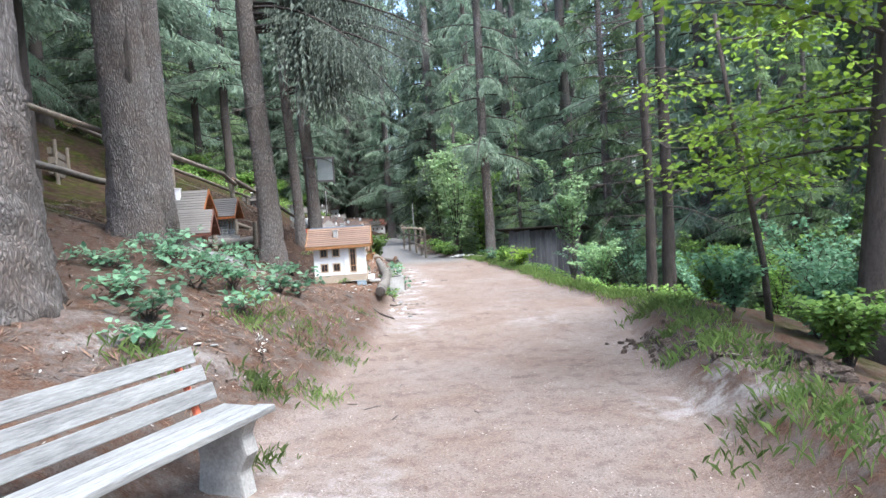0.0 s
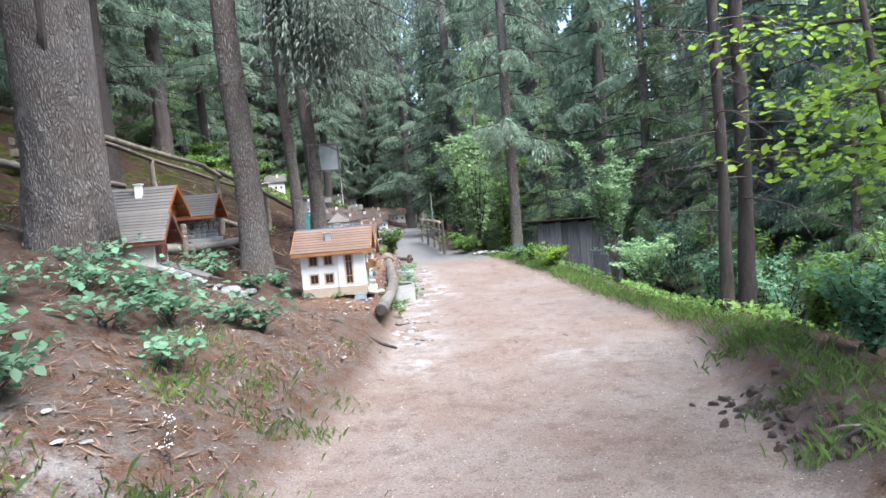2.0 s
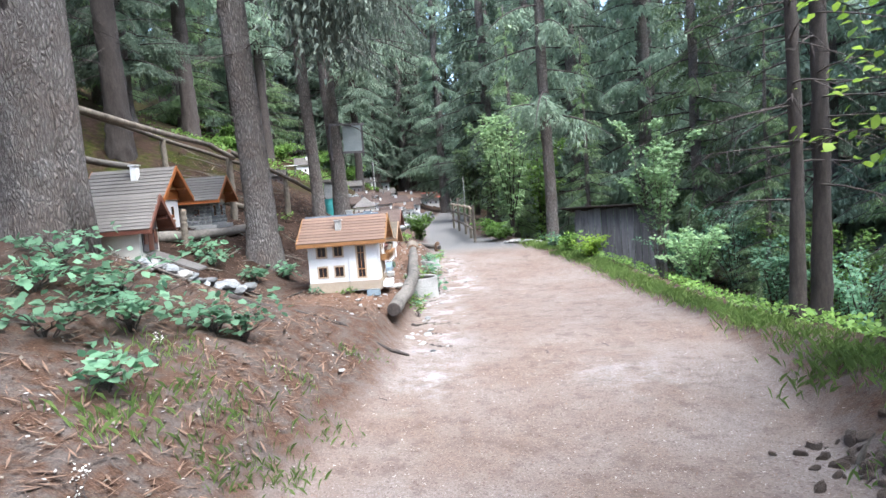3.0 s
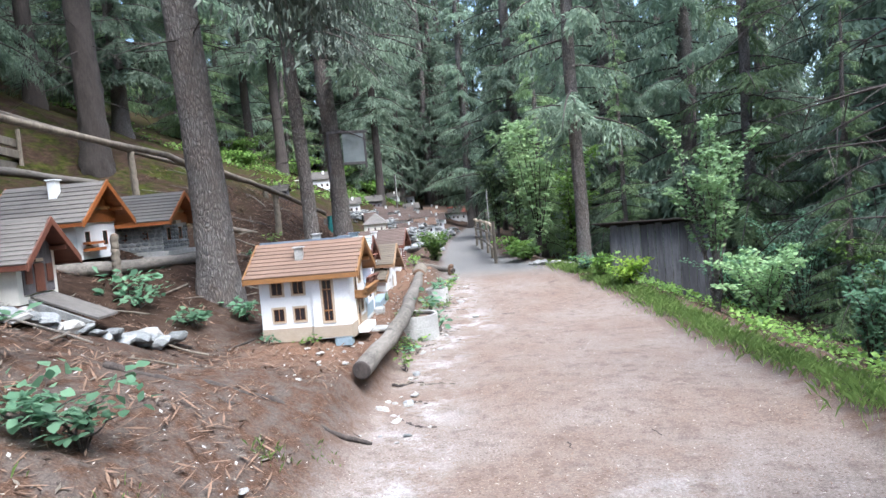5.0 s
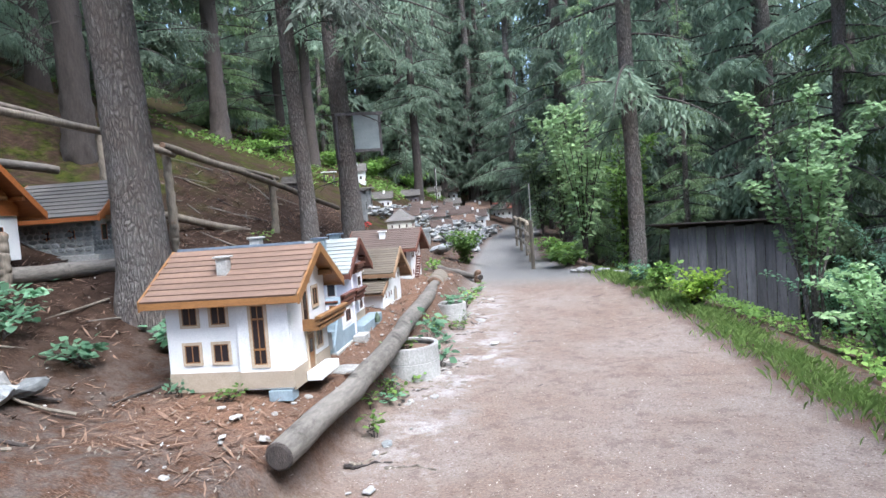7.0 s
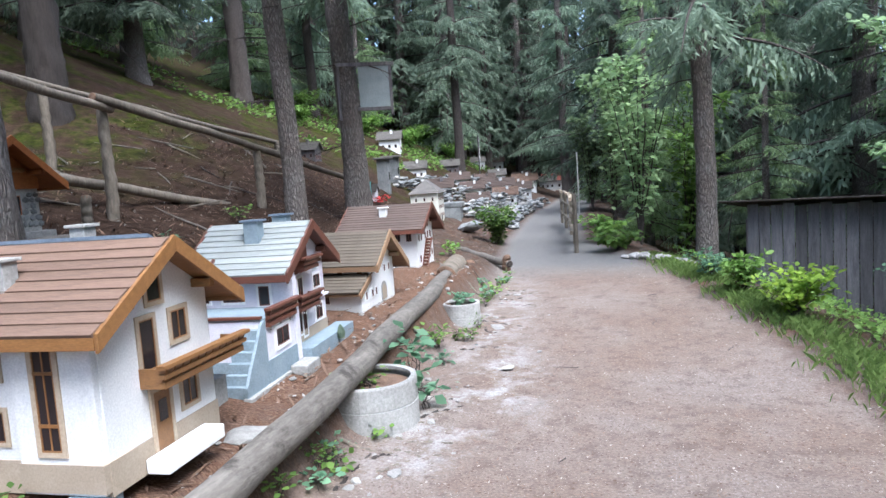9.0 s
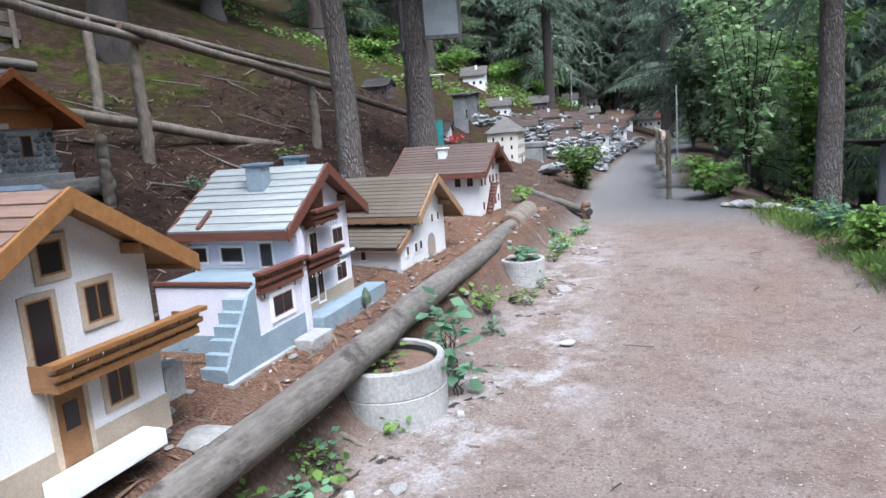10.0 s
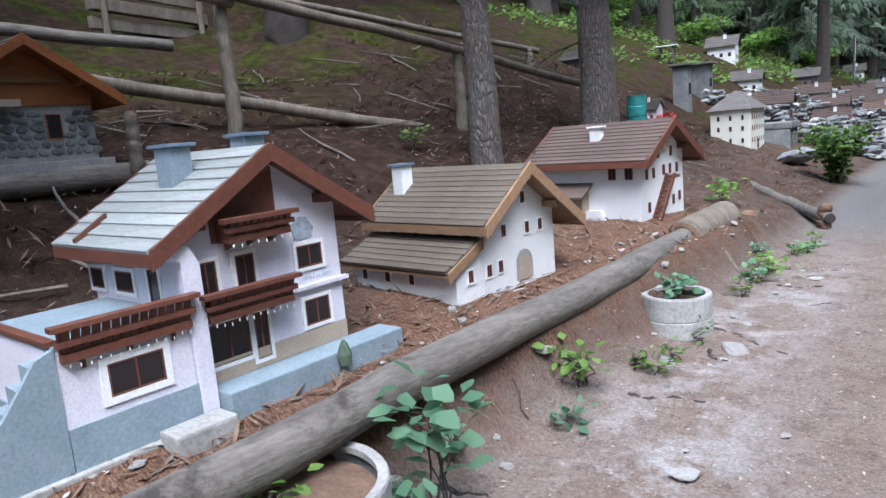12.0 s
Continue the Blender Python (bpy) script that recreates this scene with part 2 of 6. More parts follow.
METAL_BLUE = plain("blue_grey_sheet_metal", (0.12, 0.16, 0.22), (0.20, 0.25, 0.32), 6, 0.4, 0.1, 0.001, None, 60, 0.03)
BOARD_GREY = plain("grey_sign_board", (0.20, 0.23, 0.24), (0.34, 0.38, 0.39), 4, 0.4, 0.1, 0.002)
FLOWER = foliage("red_petals", (0.5, 0.02, 0.03), (0.8, 0.08, 0.08), 0.5, 0.3)
PETAL = foliage("white_petals", (0.7, 0.7, 0.62), (0.85, 0.85, 0.8), 0.5, 0.3)
ENDGRAIN = plain("sawn_end_grain", (0.10, 0.06, 0.04), (0.24, 0.15, 0.10), 14, 0.9, 0.5, 0.004)
MURAL = plain("faded_blue_mural", (0.25, 0.34, 0.44), (0.60, 0.66, 0.72), 40, 0.8, 0.1, 0.001)


def build_pane(n, l, p):
    p.inputs["Base Color"].default_value = (0.025, 0.02, 0.022, 1)
    p.inputs["Roughness"].default_value = 0.22


PANE = material("dark_window_glass", build_pane)


# ---- mesh helpers ----
class Shape:
    """Collects boxes, tubes and strips into one mesh."""

    def __init__(self):
        self.v, self.f = [], []

    def box(self, a, b, m=None):
        (x0, y0, z0), (x1, y1, z1) = a, b
        c = [Vector((x, y, z)) for z in (z0, z1) for x, y in ((x0, y0), (x1, y0), (x1, y1), (x0, y1))]
        i = len(self.v)
        self.v += [tuple(m @ q) if m else tuple(q) for q in c]
        self.f += [tuple(i + k for k in q) for q in ((3, 2, 1, 0), (4, 5, 6, 7), (0, 1, 5, 4), (1, 2, 6, 5), (2, 3, 7, 6), (3, 0, 4, 7))]
        return self

    def prism(self, outline, lo, hi, axis="x", m=None):
        """Extrudes an outline: (y, z) along x, (x, z) along y, or (x, y) along z."""
        i, k = len(self.v), len(outline)
        for h in (lo, hi):
            for a, b in outline:
                q = Vector({"x": (h, a, b), "y": (a, h, b), "z": (a, b, h)}[axis])
                self.v.append(tuple(m @ q) if m else tuple(q))
        self.f += [tuple(i + j for j in reversed(range(k))), tuple(i + k + j for j in range(k))]
        self.f += [(i + j, i + (j + 1) % k, i + k + (j + 1) % k, i + k + j) for j in range(k)]
        return self

    def tube(self, points, radii, sides=8, rough=0.0, freq=6.0, cap=True):
        pts = [Vector(q) for q in points]
        i0 = len(self.v)
        up = Vector((0, 0, 1)) if abs((pts[-1] - pts[0]).normalized().z) < 0.9 else Vector((1, 0, 0))
        for k, q in enumerate(pts):
            d = (pts[min(k + 1, len(pts) - 1)] - pts[max(k - 1, 0)]).normalized()
            a = d.cross(up).normalized()
            b = a.cross(d)
            for s in range(sides):
                w = 2 * math.pi * s / sides
                n = a * math.cos(w) + b * math.sin(w)
                r = radii[k]
                if rough:
                    r *= 1 + rough * noise.noise((q + n * r) * freq)
                self.v.append(tuple(q + n * r))
        for k in range(len(pts) - 1):
            for s in range(sides):
                u, w = i0 + k * sides, i0 + (k + 1) * sides
                self.f.append((u + s, u + (s + 1) % sides, w + (s + 1) % sides, w + s))
        if cap:
            self.f.append(tuple(i0 + s for s in reversed(range(sides))))
            self.f.append(tuple(i0 + (len(pts) - 1) * sides + s for s in range(sides)))
        return self

    def mesh(self, name, mat, bevel=0.0, smooth=False):
        me = bpy.data.meshes.new(name)
        me.from_pydata(self.v, [], self.f)
        bm = bmesh.new()
        bm.from_mesh(me)
        bmesh.ops.recalc_face_normals(bm, faces=bm.faces)
        if bevel:
            bmesh.ops.bevel(bm, geom=bm.edges[:], offset=bevel, segments=2, affect="EDGES", profile=0.6)
        bm.to_mesh(me)
        bm.free()
        me.materials.append(mat)
        if smooth:
            me.polygons.foreach_set("use_smooth", [True] * len(me.polygons))
        return me


def part(name, shape, mat, parent, label="", bevel=0.0, smooth=False):
    ob = new(name, shape.mesh(name, mat, bevel, smooth))
    ob.parent = parent
    return tagged(ob, label)


def thing(name, at, label, category, turn=0.0, group="", kind=""):
    ob = new(name)
    ob.empty_display_size = 0.1
    ob.matrix_world = pose(*at, 0, 0, turn)
    return tagged(ob, label, category, group, kind)


def raw_mesh(name, verts, faces_n, mat):
    """A mesh of loose polygons, all with faces_n corners, from one array of corners."""
    verts = np.asarray(verts, dtype=np.float32).reshape(-1, 3)
    k = len(verts) // faces_n
    me = bpy.data.meshes.new(name)
    me.vertices.add(len(verts))
    me.vertices.foreach_set("co", verts.ravel())
    me.loops.add(k * faces_n)
    me.loops.foreach_set("vertex_index", np.arange(k * faces_n, dtype=np.int32))
    me.polygons.add(k)
    me.polygons.foreach_set("loop_start", np.arange(0, k * faces_n, faces_n, dtype=np.int32))
    me.update(calc_edges=True)
    me.materials.append(mat)
    return me


# ---- the lie of the land ----
YS = (-6.0, 3.6, 5.5, 8.5, 10.2, 12.0, 15.0, 18.0, 22.0, 30.0, 45.0)
PATH_Z = (0.0, 0.0, 0.03, 0.08, 0.09, 0.10, 0.16, 0.27, 0.30, 0.32, 0.35)
PATH_L = (-1.5, -1.45, -1.05, -0.72, -0.82, -0.92, -1.05, -1.28, -1.9, -2.75, -3.5)
PATH_R = (1.6, 1.5, 1.75, 2.15, 2.1, 1.76, 1.34, 0.55, -0.75, -1.45, -1.8)
OUT_L = (0.0, 0.14, 0.3, 0.8, 1.6, 2.6, 4.0, 7.0, 15.0, 40.0, 400.0)
RISE_BANK = (0.0, 0.07, 0.17, 0.50, 0.80, 1.15, 1.65, 2.6, 6.5, 20.0, 20.0)
RISE_TERRACE = (0.0, 0.05, 0.31, 0.40, 0.43, 0.95, 1.50, 2.4, 6.5, 20.0, 20.0)
RISE_FAR = (0.0, 0.02, 0.05, 0.20, 0.50, 0.95, 1.85, 3.3, 7.0, 20.0, 20.0)
OUT_R = (0.0, 0.35, 0.9, 2.0, 5.0, 15.0, 40.0, 400.0)
DROP_NEAR = (0.0, 0.22, 0.26, -0.1, -1.0, -2.6, -5.0, -5.0)
DROP_FAR = (0.0, 0.03, -0.06, -0.55, -1.5, -3.0, -5.0, -5.0)


def lie(x, y):
    """Ground height, with the distances left and right of the path."""
    pz, xl, xr = np.interp(y, YS, PATH_Z), np.interp(y, YS, PATH_L), np.interp(y, YS, PATH_R)
    dl, dr = np.maximum(xl - x, 0), np.maximum(x - xr, 0)
    a = np.clip((y - 8.8) / 1.2, 0, 1)
    b = np.clip((y - 16.5) / 2.5, 0, 1)
    left = (1 - a) * np.interp(dl, OUT_L, RISE_BANK) + a * ((1 - b) * np.interp(dl, OUT_L, RISE_TERRACE) + b * np.interp(dl, OUT_L, RISE_FAR))
    c = np.clip((y - 7.5) / 3.0, 0, 1)
    right = (1 - c) * np.interp(dr, OUT_R, DROP_NEAR) + c * np.interp(dr, OUT_R, DROP_FAR)
    return pz + left + right, dl, dr


def height(x, y):
    return float(lie(np.float64(x), np.float64(y))[0])


def wobble(x, y, f):
    return noise.fractal(Vector((x * f, y * f, 0.3)), 0.8, 2.0, 4)


def make_ground():
    xs = np.concatenate([[-400, -200, -120, -80, -60, -45], np.arange(-36, -10, 1.0), np.arange(-10, -5, 0.25), np.arange(-5, 3.5, 0.06), np.arange(3.5, 8, 0.25), np.arange(8, 36, 1.2), [45, 60, 80, 120, 200, 400]])
    ys = np.concatenate([[-400, -200, -80, -40, -20], np.arange(-12, 1, 0.5), np.arange(1, 20, 0.07), np.arange(20, 32, 0.2), np.arange(32, 70, 1.2), [80, 100, 140, 220, 400]])
    X, Y = np.meshgrid(xs, ys)
    Z, DL, DR = lie(X, Y)
    off = np.clip(np.maximum(DL, DR) * 2.5, 0, 1)
    near = (np.abs(X) < 12) & (Y > -2) & (Y < 40)
    rough = np.array([[wobble(x, y, 1.3) * 0.05 + wobble(x, y, 6) * 0.016 if ok else 0.0 for x, y, ok in zip(rx, ry, ro)] for rx, ry, ro in zip(X, Y, near)])
    flat = np.clip(1 - np.abs(DL - 0.8) / 0.8, 0, 1) * np.clip((Y - 9.6) / 0.5, 0, 1) * np.clip((18 - Y), 0, 1)
    Z = Z + rough * (0.22 + 0.9 * off) * (1 - 0.8 * flat)
    me = bpy.data.meshes.new("ground")
    nx = len(xs)
    idx = np.arange(X.size).reshape(X.shape)
    faces = np.stack([idx[:-1, :-1], idx[:-1, 1:], idx[1:, 1:], idx[1:, :-1]], -1).reshape(-1, 4)
    me.from_pydata(np.stack([X, Y, Z], -1).reshape(-1, 3).tolist(), [], faces.tolist())
    edge = np.clip(1 - np.maximum(DL, DR) / 0.25, 0, 1)
    zones = {
        # left slope: dark humus soil with tree shade put into its colour
        "shaded_humus": np.clip((DL - 1.3) / 1.0, 0, 1) * np.clip((Y - 8.5) / 2, 0.35, 1),
        "path": edge,
        "rust": np.clip(1.3 - np.abs(DL - 0.75) / 0.55, 0, 0.85) * np.clip((Y - 9.8) / 0.8, 0, 1) * np.clip((17.6 - Y), 0, 1),
        "gravel": edge * np.clip((Y - 17.2) / 1.5, 0, 1),
        "chalk": 0.85 * np.clip(1.0 - np.abs(X - np.interp(Y, YS, PATH_L) - 0.28) / 0.42, 0, 1) * np.clip((Y - 7.5), 0, 1) * np.clip((17.5 - Y), 0, 1)
        + 0.8 * np.clip(1 - np.hypot(X - 1.75, Y - 4.6) / 0.9, 0, 1) + 0.7 * np.clip(1 - np.hypot(X + 0.9, Y - 3.6) / 1.1, 0, 1)
        + 0.8 * np.clip(1 - np.hypot(X + 2.3, Y - 5.0) / 0.9, 0, 1) + 0.5 * np.clip(1 - np.hypot(X - 1.1, Y - 8.5) / 0.9, 0, 1)
        + 0.9 * np.clip(1.2 - np.hypot((X + 0.45) / 0.45, (Y - 13.5) / 1.0), 0, 1) + 0.7 * np.clip(1.1 - np.hypot((X + 0.95) / 0.3, (Y - 15.3) / 0.6), 0, 1),
        "moss": np.clip((DL - 3.5) / 2.2, 0, 0.9) + np.clip((Y - 21) / 4, 0, 0.8) * np.clip(DL - 1.2, 0, 1) + np.clip((DR - 0.5) / 1.0, 0, 0.8),
    }
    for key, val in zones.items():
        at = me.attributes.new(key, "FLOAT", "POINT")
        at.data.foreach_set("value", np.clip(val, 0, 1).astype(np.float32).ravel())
    me.polygons.foreach_set("use_smooth", [True] * len(me.polygons))
    me.materials.append(GROUND)
    tagged(new("ground", me), "trodden earth path between needle-strewn banks and mossy slopes", "ground", kind="structure")


make_ground()


# ---- trees ----
def limb_points(start, direction, length, droop, steps=6):
    p, d = Vector(start), Vector(direction).normalized()
    pts = [p.copy()]
    for _ in range(steps):
        d = (d + Vector((0, 0, -droop / steps))).normalized()
        p = p + d * (length / steps)
        pts.append(p.copy())
    return pts


def spruce_sprays(rng, pts, twig, gap, fineness, hang):
    """Needle sprays along a bough: thin hanging twigs set with short leaf-like tufts, as triangles."""
    out = []
    pts = np.array([tuple(p) for p in pts])
    seg = np.linalg.norm(np.diff(pts, axis=0), axis=1)
    cum = np.concatenate([[0], np.cumsum(seg)])
    total = cum[-1]
    s = np.arange(total * 0.12, total, gap)
    pos = np.stack([np.interp(s, cum, pts[:, i]) for i in range(3)], -1)
    tan = np.gradient(pos, axis=0) if len(s) > 1 else np.tile(pts[-1] - pts[0], (len(s), 1))
    tan /= np.linalg.norm(tan, axis=1, keepdims=True) + 1e-9
    side = np.cross(tan, (0, 0, 1))
    side /= np.linalg.norm(side, axis=1, keepdims=True) + 1e-9
    fade = np.clip(1.15 - s / total, 0.2, 1) * np.clip(s / total * 4, 0.35, 1)
    for sign in (-1, 1):
        n = len(s)
        d = tan * 0.55 + side * sign * rng.uniform(0.5, 1.0, (n, 1)) + np.array((0, 0, -1.0)) * rng.uniform(0.2, 1.0, (n, 1)) * hang
        d /= np.linalg.norm(d, axis=1, keepdims=True)
        ln = twig * fade * rng.uniform(0.55, 1.2, n)
        for k in range(fineness):
            f = (k + 0.5) / fineness
            base = pos + d * (ln * f)[:, None] + np.array((0, 0, -1.0)) * (ln * f * f * 0.35 * hang)[:, None]
            tip_len = ln / fineness * 1.9
            for turn in (-1, 1):
                jit = rng.normal(0, 0.32, (n, 3))
                nd = d + np.cross(d, side) * 0.25 + side * turn * 0.65 + jit + np.array((0, 0, -0.25)) * hang
                nd /= np.linalg.norm(nd, axis=1, keepdims=True)
                wide = np.cross(nd, rng.normal(0, 1, (n, 3)))
                wide /= np.linalg.norm(wide, axis=1, keepdims=True) + 1e-9
                w = (tip_len * 0.15)[:, None]
                tip = base + nd * tip_len[:, None]
                out.append(np.stack([base - wide * w, base + wide * w, tip], 1).reshape(-1, 3))
    return np.concatenate(out) if out else np.zeros((0, 3))


def trunk_shape(h, r, lean=(0.0, 0.0), sides=14, rings=26, flare=1.6, rough=0.12, freq=5.0, skirt=0.55):
    s = Shape()
    pts, rad = [], []
    for k in range(rings + 1):
        f = (k / rings) ** 1.5
        z = -0.35 + f * (h + 0.35)
        pts.append((lean[0] * z / h + 0.02 * math.sin(z * 1.3), lean[1] * z / h + 0.02 * math.cos(z * 1.1), z))
        rad.append(r * (1 - 0.8 * f * f * 0.9 - 0.12 * f) + r * (flare - 1) * math.exp(-max(z + 0.05, 0) / skirt))
    s.tube(pts, rad, sides, rough, freq)
    return s


def spruce_crown(rng, h, low, reach, count, twig, gap, fineness, hang, only=None, top=1.0, droop=None, swing=0.55):
    out, limbs = [], Shape()
    for k in range(count):
        f = (k + rng.uniform(0, 1)) / count
        z = low + (h * top - low) * f ** 1.6
        a = rng.uniform(0, 2 * math.pi) if only is None else rng.normal(only, swing)
        ln = reach * (1 - (z / h) ** 1.4 * 0.85) * rng.uniform(0.65, 1.1)
        pts = limb_points((0, 0, z), (math.cos(a), math.sin(a), rng.uniform(-0.1, 0.25)), ln, rng.uniform(0.3, 0.9) * (hang if droop is None else droop))
        limbs.tube(pts, [0.03 * (1 - i / 7.5) * (0.5 + ln / 4) for i in range(len(pts))], 4, cap=False)
        out.append(spruce_sprays(rng, pts, twig, gap, fineness, hang))
    return np.concatenate(out), limbs


def dead_branches(rng, shape, lo, hi, count, length, r=0.012):
    """Bare lower twigs, bent and forked, as on shaded spruce stems."""
    for _ in range(count):
        z, a = rng.uniform(lo, hi), rng.uniform(0, 2 * math.pi)
        ln = length * rng.uniform(0.4, 1.2)
        pts = limb_points((0, 0, z), (math.cos(a), math.sin(a), rng.uniform(-0.2, 0.3)), ln, rng.uniform(0.0, 0.7), 5)
        shape.tube(pts, [r * (1 - i / 6) for i in range(6)], 4, cap=False)
        for _ in range(3):
            q = pts[rng.integers(2, 5)]
            d = Vector((math.cos(a + rng.normal(0, 0.9)), math.sin(a + rng.normal(0, 0.9)), rng.uniform(-0.8, 0.3)))
            shape.tube(limb_points(q, d, ln * 0.4, 0.3, 3), [r * 0.5, r * 0.4, r * 0.3, r * 0.15], 3, cap=False)


def make_tree(at, h, r, label, seed, crown=None, dead=0, bark=None, lean=(0, 0), sides=14, rings=26, flare=1.6, rough=0.12, freq=5.0, dead_len=1.0, needles=None, group="", dead_lo=1.2, dead_hi=6.0):
    rng = np.random.default_rng(seed)
    t = thing("spruce_tree", at, label, "tree", group=group)
    trunk = part("trunk", trunk_shape(h, r, lean, sides, rings, flare, rough, freq), bark or BARK, t, smooth=True)
    if dead:
        s = Shape()
        dead_branches(rng, s, dead_lo, dead_hi, dead, dead_len)
        tagged(part("dead_branchwork", s, BARK_DARK, t), kind="stuff")
    if crown:
        tris, limbs = spruce_crown(rng, h, **crown)
        tagged(part("branchwork", limbs, BARK_DARK, t), kind="stuff")
        ob = new("crown", raw_mesh("crown", tris, 3, needles or NEEDLES))
        ob.parent = t
        tagged(ob, kind="stuff")
    return t


def rest(x, y, down=0.0):
    return (x, y, height(x, y) - down)


# high crowns, mostly out of view, added to shade the left slope
SHADE_CROWN = dict(low=6.0, reach=4.6, count=60, twig=0.8, gap=0.13, fineness=4, hang=1.0)
# the two great stems above the bank
make_tree(rest(-3.40, 5.05), 14, 0.33, "massive old spruce with scaly grey bark on the bank", 1, SHADE_CROWN, dead=6, sides=40, rings=90, flare=1.45, rough=0.2, freq=9, dead_lo=2.2)
big = make_tree(rest(-3.95, 8.85, 0.05), 16, 0.33, "broad grey spruce with fused second stem", 2, SHADE_CROWN, dead=10, sides=40, rings=90, flare=1.3, rough=0.16, freq=10, dead_lo=2.0, dead_hi=5, dead_len=1.3)
part("second_stem", Shape().tube([(0.24, 0.14, -0.3), (0.24, 0.14, 0.6), (0.25, 0.12, 1.5), (0.27, 0.10, 3), (0.33, 0.06, 9)], [0.26, 0.22, 0.19, 0.17, 0.10], 24, 0.2, 8), BARK, big, smooth=True)
part("bark_scar", Shape().tube([(0.14, -0.22, 1.85), (0.16, -0.25, 2.1), (0.17, -0.25, 2.5), (0.17, -0.22, 2.9)], [0.02, 0.06, 0.055, 0.02], 10, 0.6, 14), BARK_DARK, big, "dark rotted bark scar")
# tall stems between the little houses
make_tree(rest(-3.02, 12.0), 17, 0.185, "tall bare-stemmed spruce with light scaly bark", 3, dict(low=4.1, reach=3.8, count=22, twig=1.0, gap=0.05, fineness=12, hang=2.4, only=0.05, top=0.45, droop=1.5, swing=0.34), 5, lean=(-0.55, 0.2), sides=28, rings=70, flare=1.5, rough=0.12, freq=10, dead_lo=2.5, needles=NEEDLES_GREY)
CURTAIN = dict(low=3.6, reach=2.6, count=26, twig=0.6, gap=0.08, fineness=5, hang=1.3, only=-0.3)
make_tree(rest(-3.40, 16.3), 17, 0.115, "slim spruce with hanging boughs over the path", 4, CURTAIN, 10, lean=(-0.5, 0.2), sides=24, rings=60, flare=1.3, needles=NEEDLES_GREY)
make_tree(rest(-3.35, 18.0), 18, 0.165, "grey spruce carrying a board, with hanging boughs", 5, dict(CURTAIN, low=3.6, reach=3.0, count=30), 8, lean=(-0.4, 0.1), sides=24, rings=60, flare=1.35)
make_tree(rest(-8.0, 17.4), 18, 0.24, "thick dark spruce on the mossy slope", 6, dict(SHADE_CROWN, low=5.0), 14, bark=BARK_DARK, sides=32, rings=80, flare=1.35, rough=0.25, freq=9, dead_len=1.6)
make_tree(rest(-10.8, 27.0), 18, 0.26, "thick dark spruce on the mossy slope", 7, dict(SHADE_CROWN, low=5.0), 14, bark=BARK_DARK, sides=32, rings=70, flare=1.35, rough=0.25, freq=9, dead_len=1.6)
# beside the path on the open side
make_tree(rest(1.3, 18.6), 17, 0.125, "red-brown spruce stem beside a plank shed", 8, dict(low=2.9, reach=1.9, count=36, twig=0.6, gap=0.075, fineness=5, hang=1.2), 6, sides=20, rings=50, flare=1.25)
make_tree(rest(3.05, 10.0), 14, 0.062, "thin dark spruce stem with bare twigs", 9, None, 30, bark=BARK_DARK, sides=14, rings=60, rough=0.3, freq=9, dead_len=1.2, lean=(0.1, 0.0))
make_tree(rest(3.40, 10.3), 14, 0.085, "thin dark spruce stem with bare twigs", 10, None, 34, bark=BARK_DARK, sides=14, rings=60, rough=0.3, freq=9, dead_len=1.4, lean=(0.3, 0.2))

# the wood around: four kinds, repeated
KINDS = [
    make_tree(rest(2.6, 25.0), 16, 0.20, "spruce with drooping grey-green boughs", 11, dict(low=1.2, reach=2.9, count=95, twig=0.6, gap=0.085, fineness=4, hang=1.3), 6, group="forest spruces"),
    make_tree(rest(-0.2, 31.0), 18, 0.22, "spruce with drooping grey-green boughs", 12, dict(low=2.0, reach=3.2, count=95, twig=0.7, gap=0.095, fineness=4, hang=1.0), 6, group="forest spruces"),
    make_tree(rest(5.2, 21.0), 13, 0.14, "younger spruce with lighter green boughs", 13, dict(low=0.8, reach=2.3, count=90, twig=0.5, gap=0.08, fineness=4, hang=0.9), 4, needles=NEEDLES_LIGHT, group="forest spruces"),
    make_tree(rest(-9.6, 31.5), 19, 0.20, "tall spruce with a bare lower stem", 14, dict(low=4.5, reach=2.8, count=55, twig=0.7, gap=0.11, fineness=4, hang=1.1), 16, bark=BARK_DARK, group="forest spruces", dead_len=1.5),
]
rng = np.random.default_rng(77)


def plant(kind, x, y, scale=1.0):
    copy_thing(KINDS[kind], Matrix.LocRotScale(Vector(rest(x, y, 0.1)), Euler((0, 0, rng.uniform(0, 6.28))), Vector((scale, scale, scale * rng.uniform(0.9, 1.1)))))


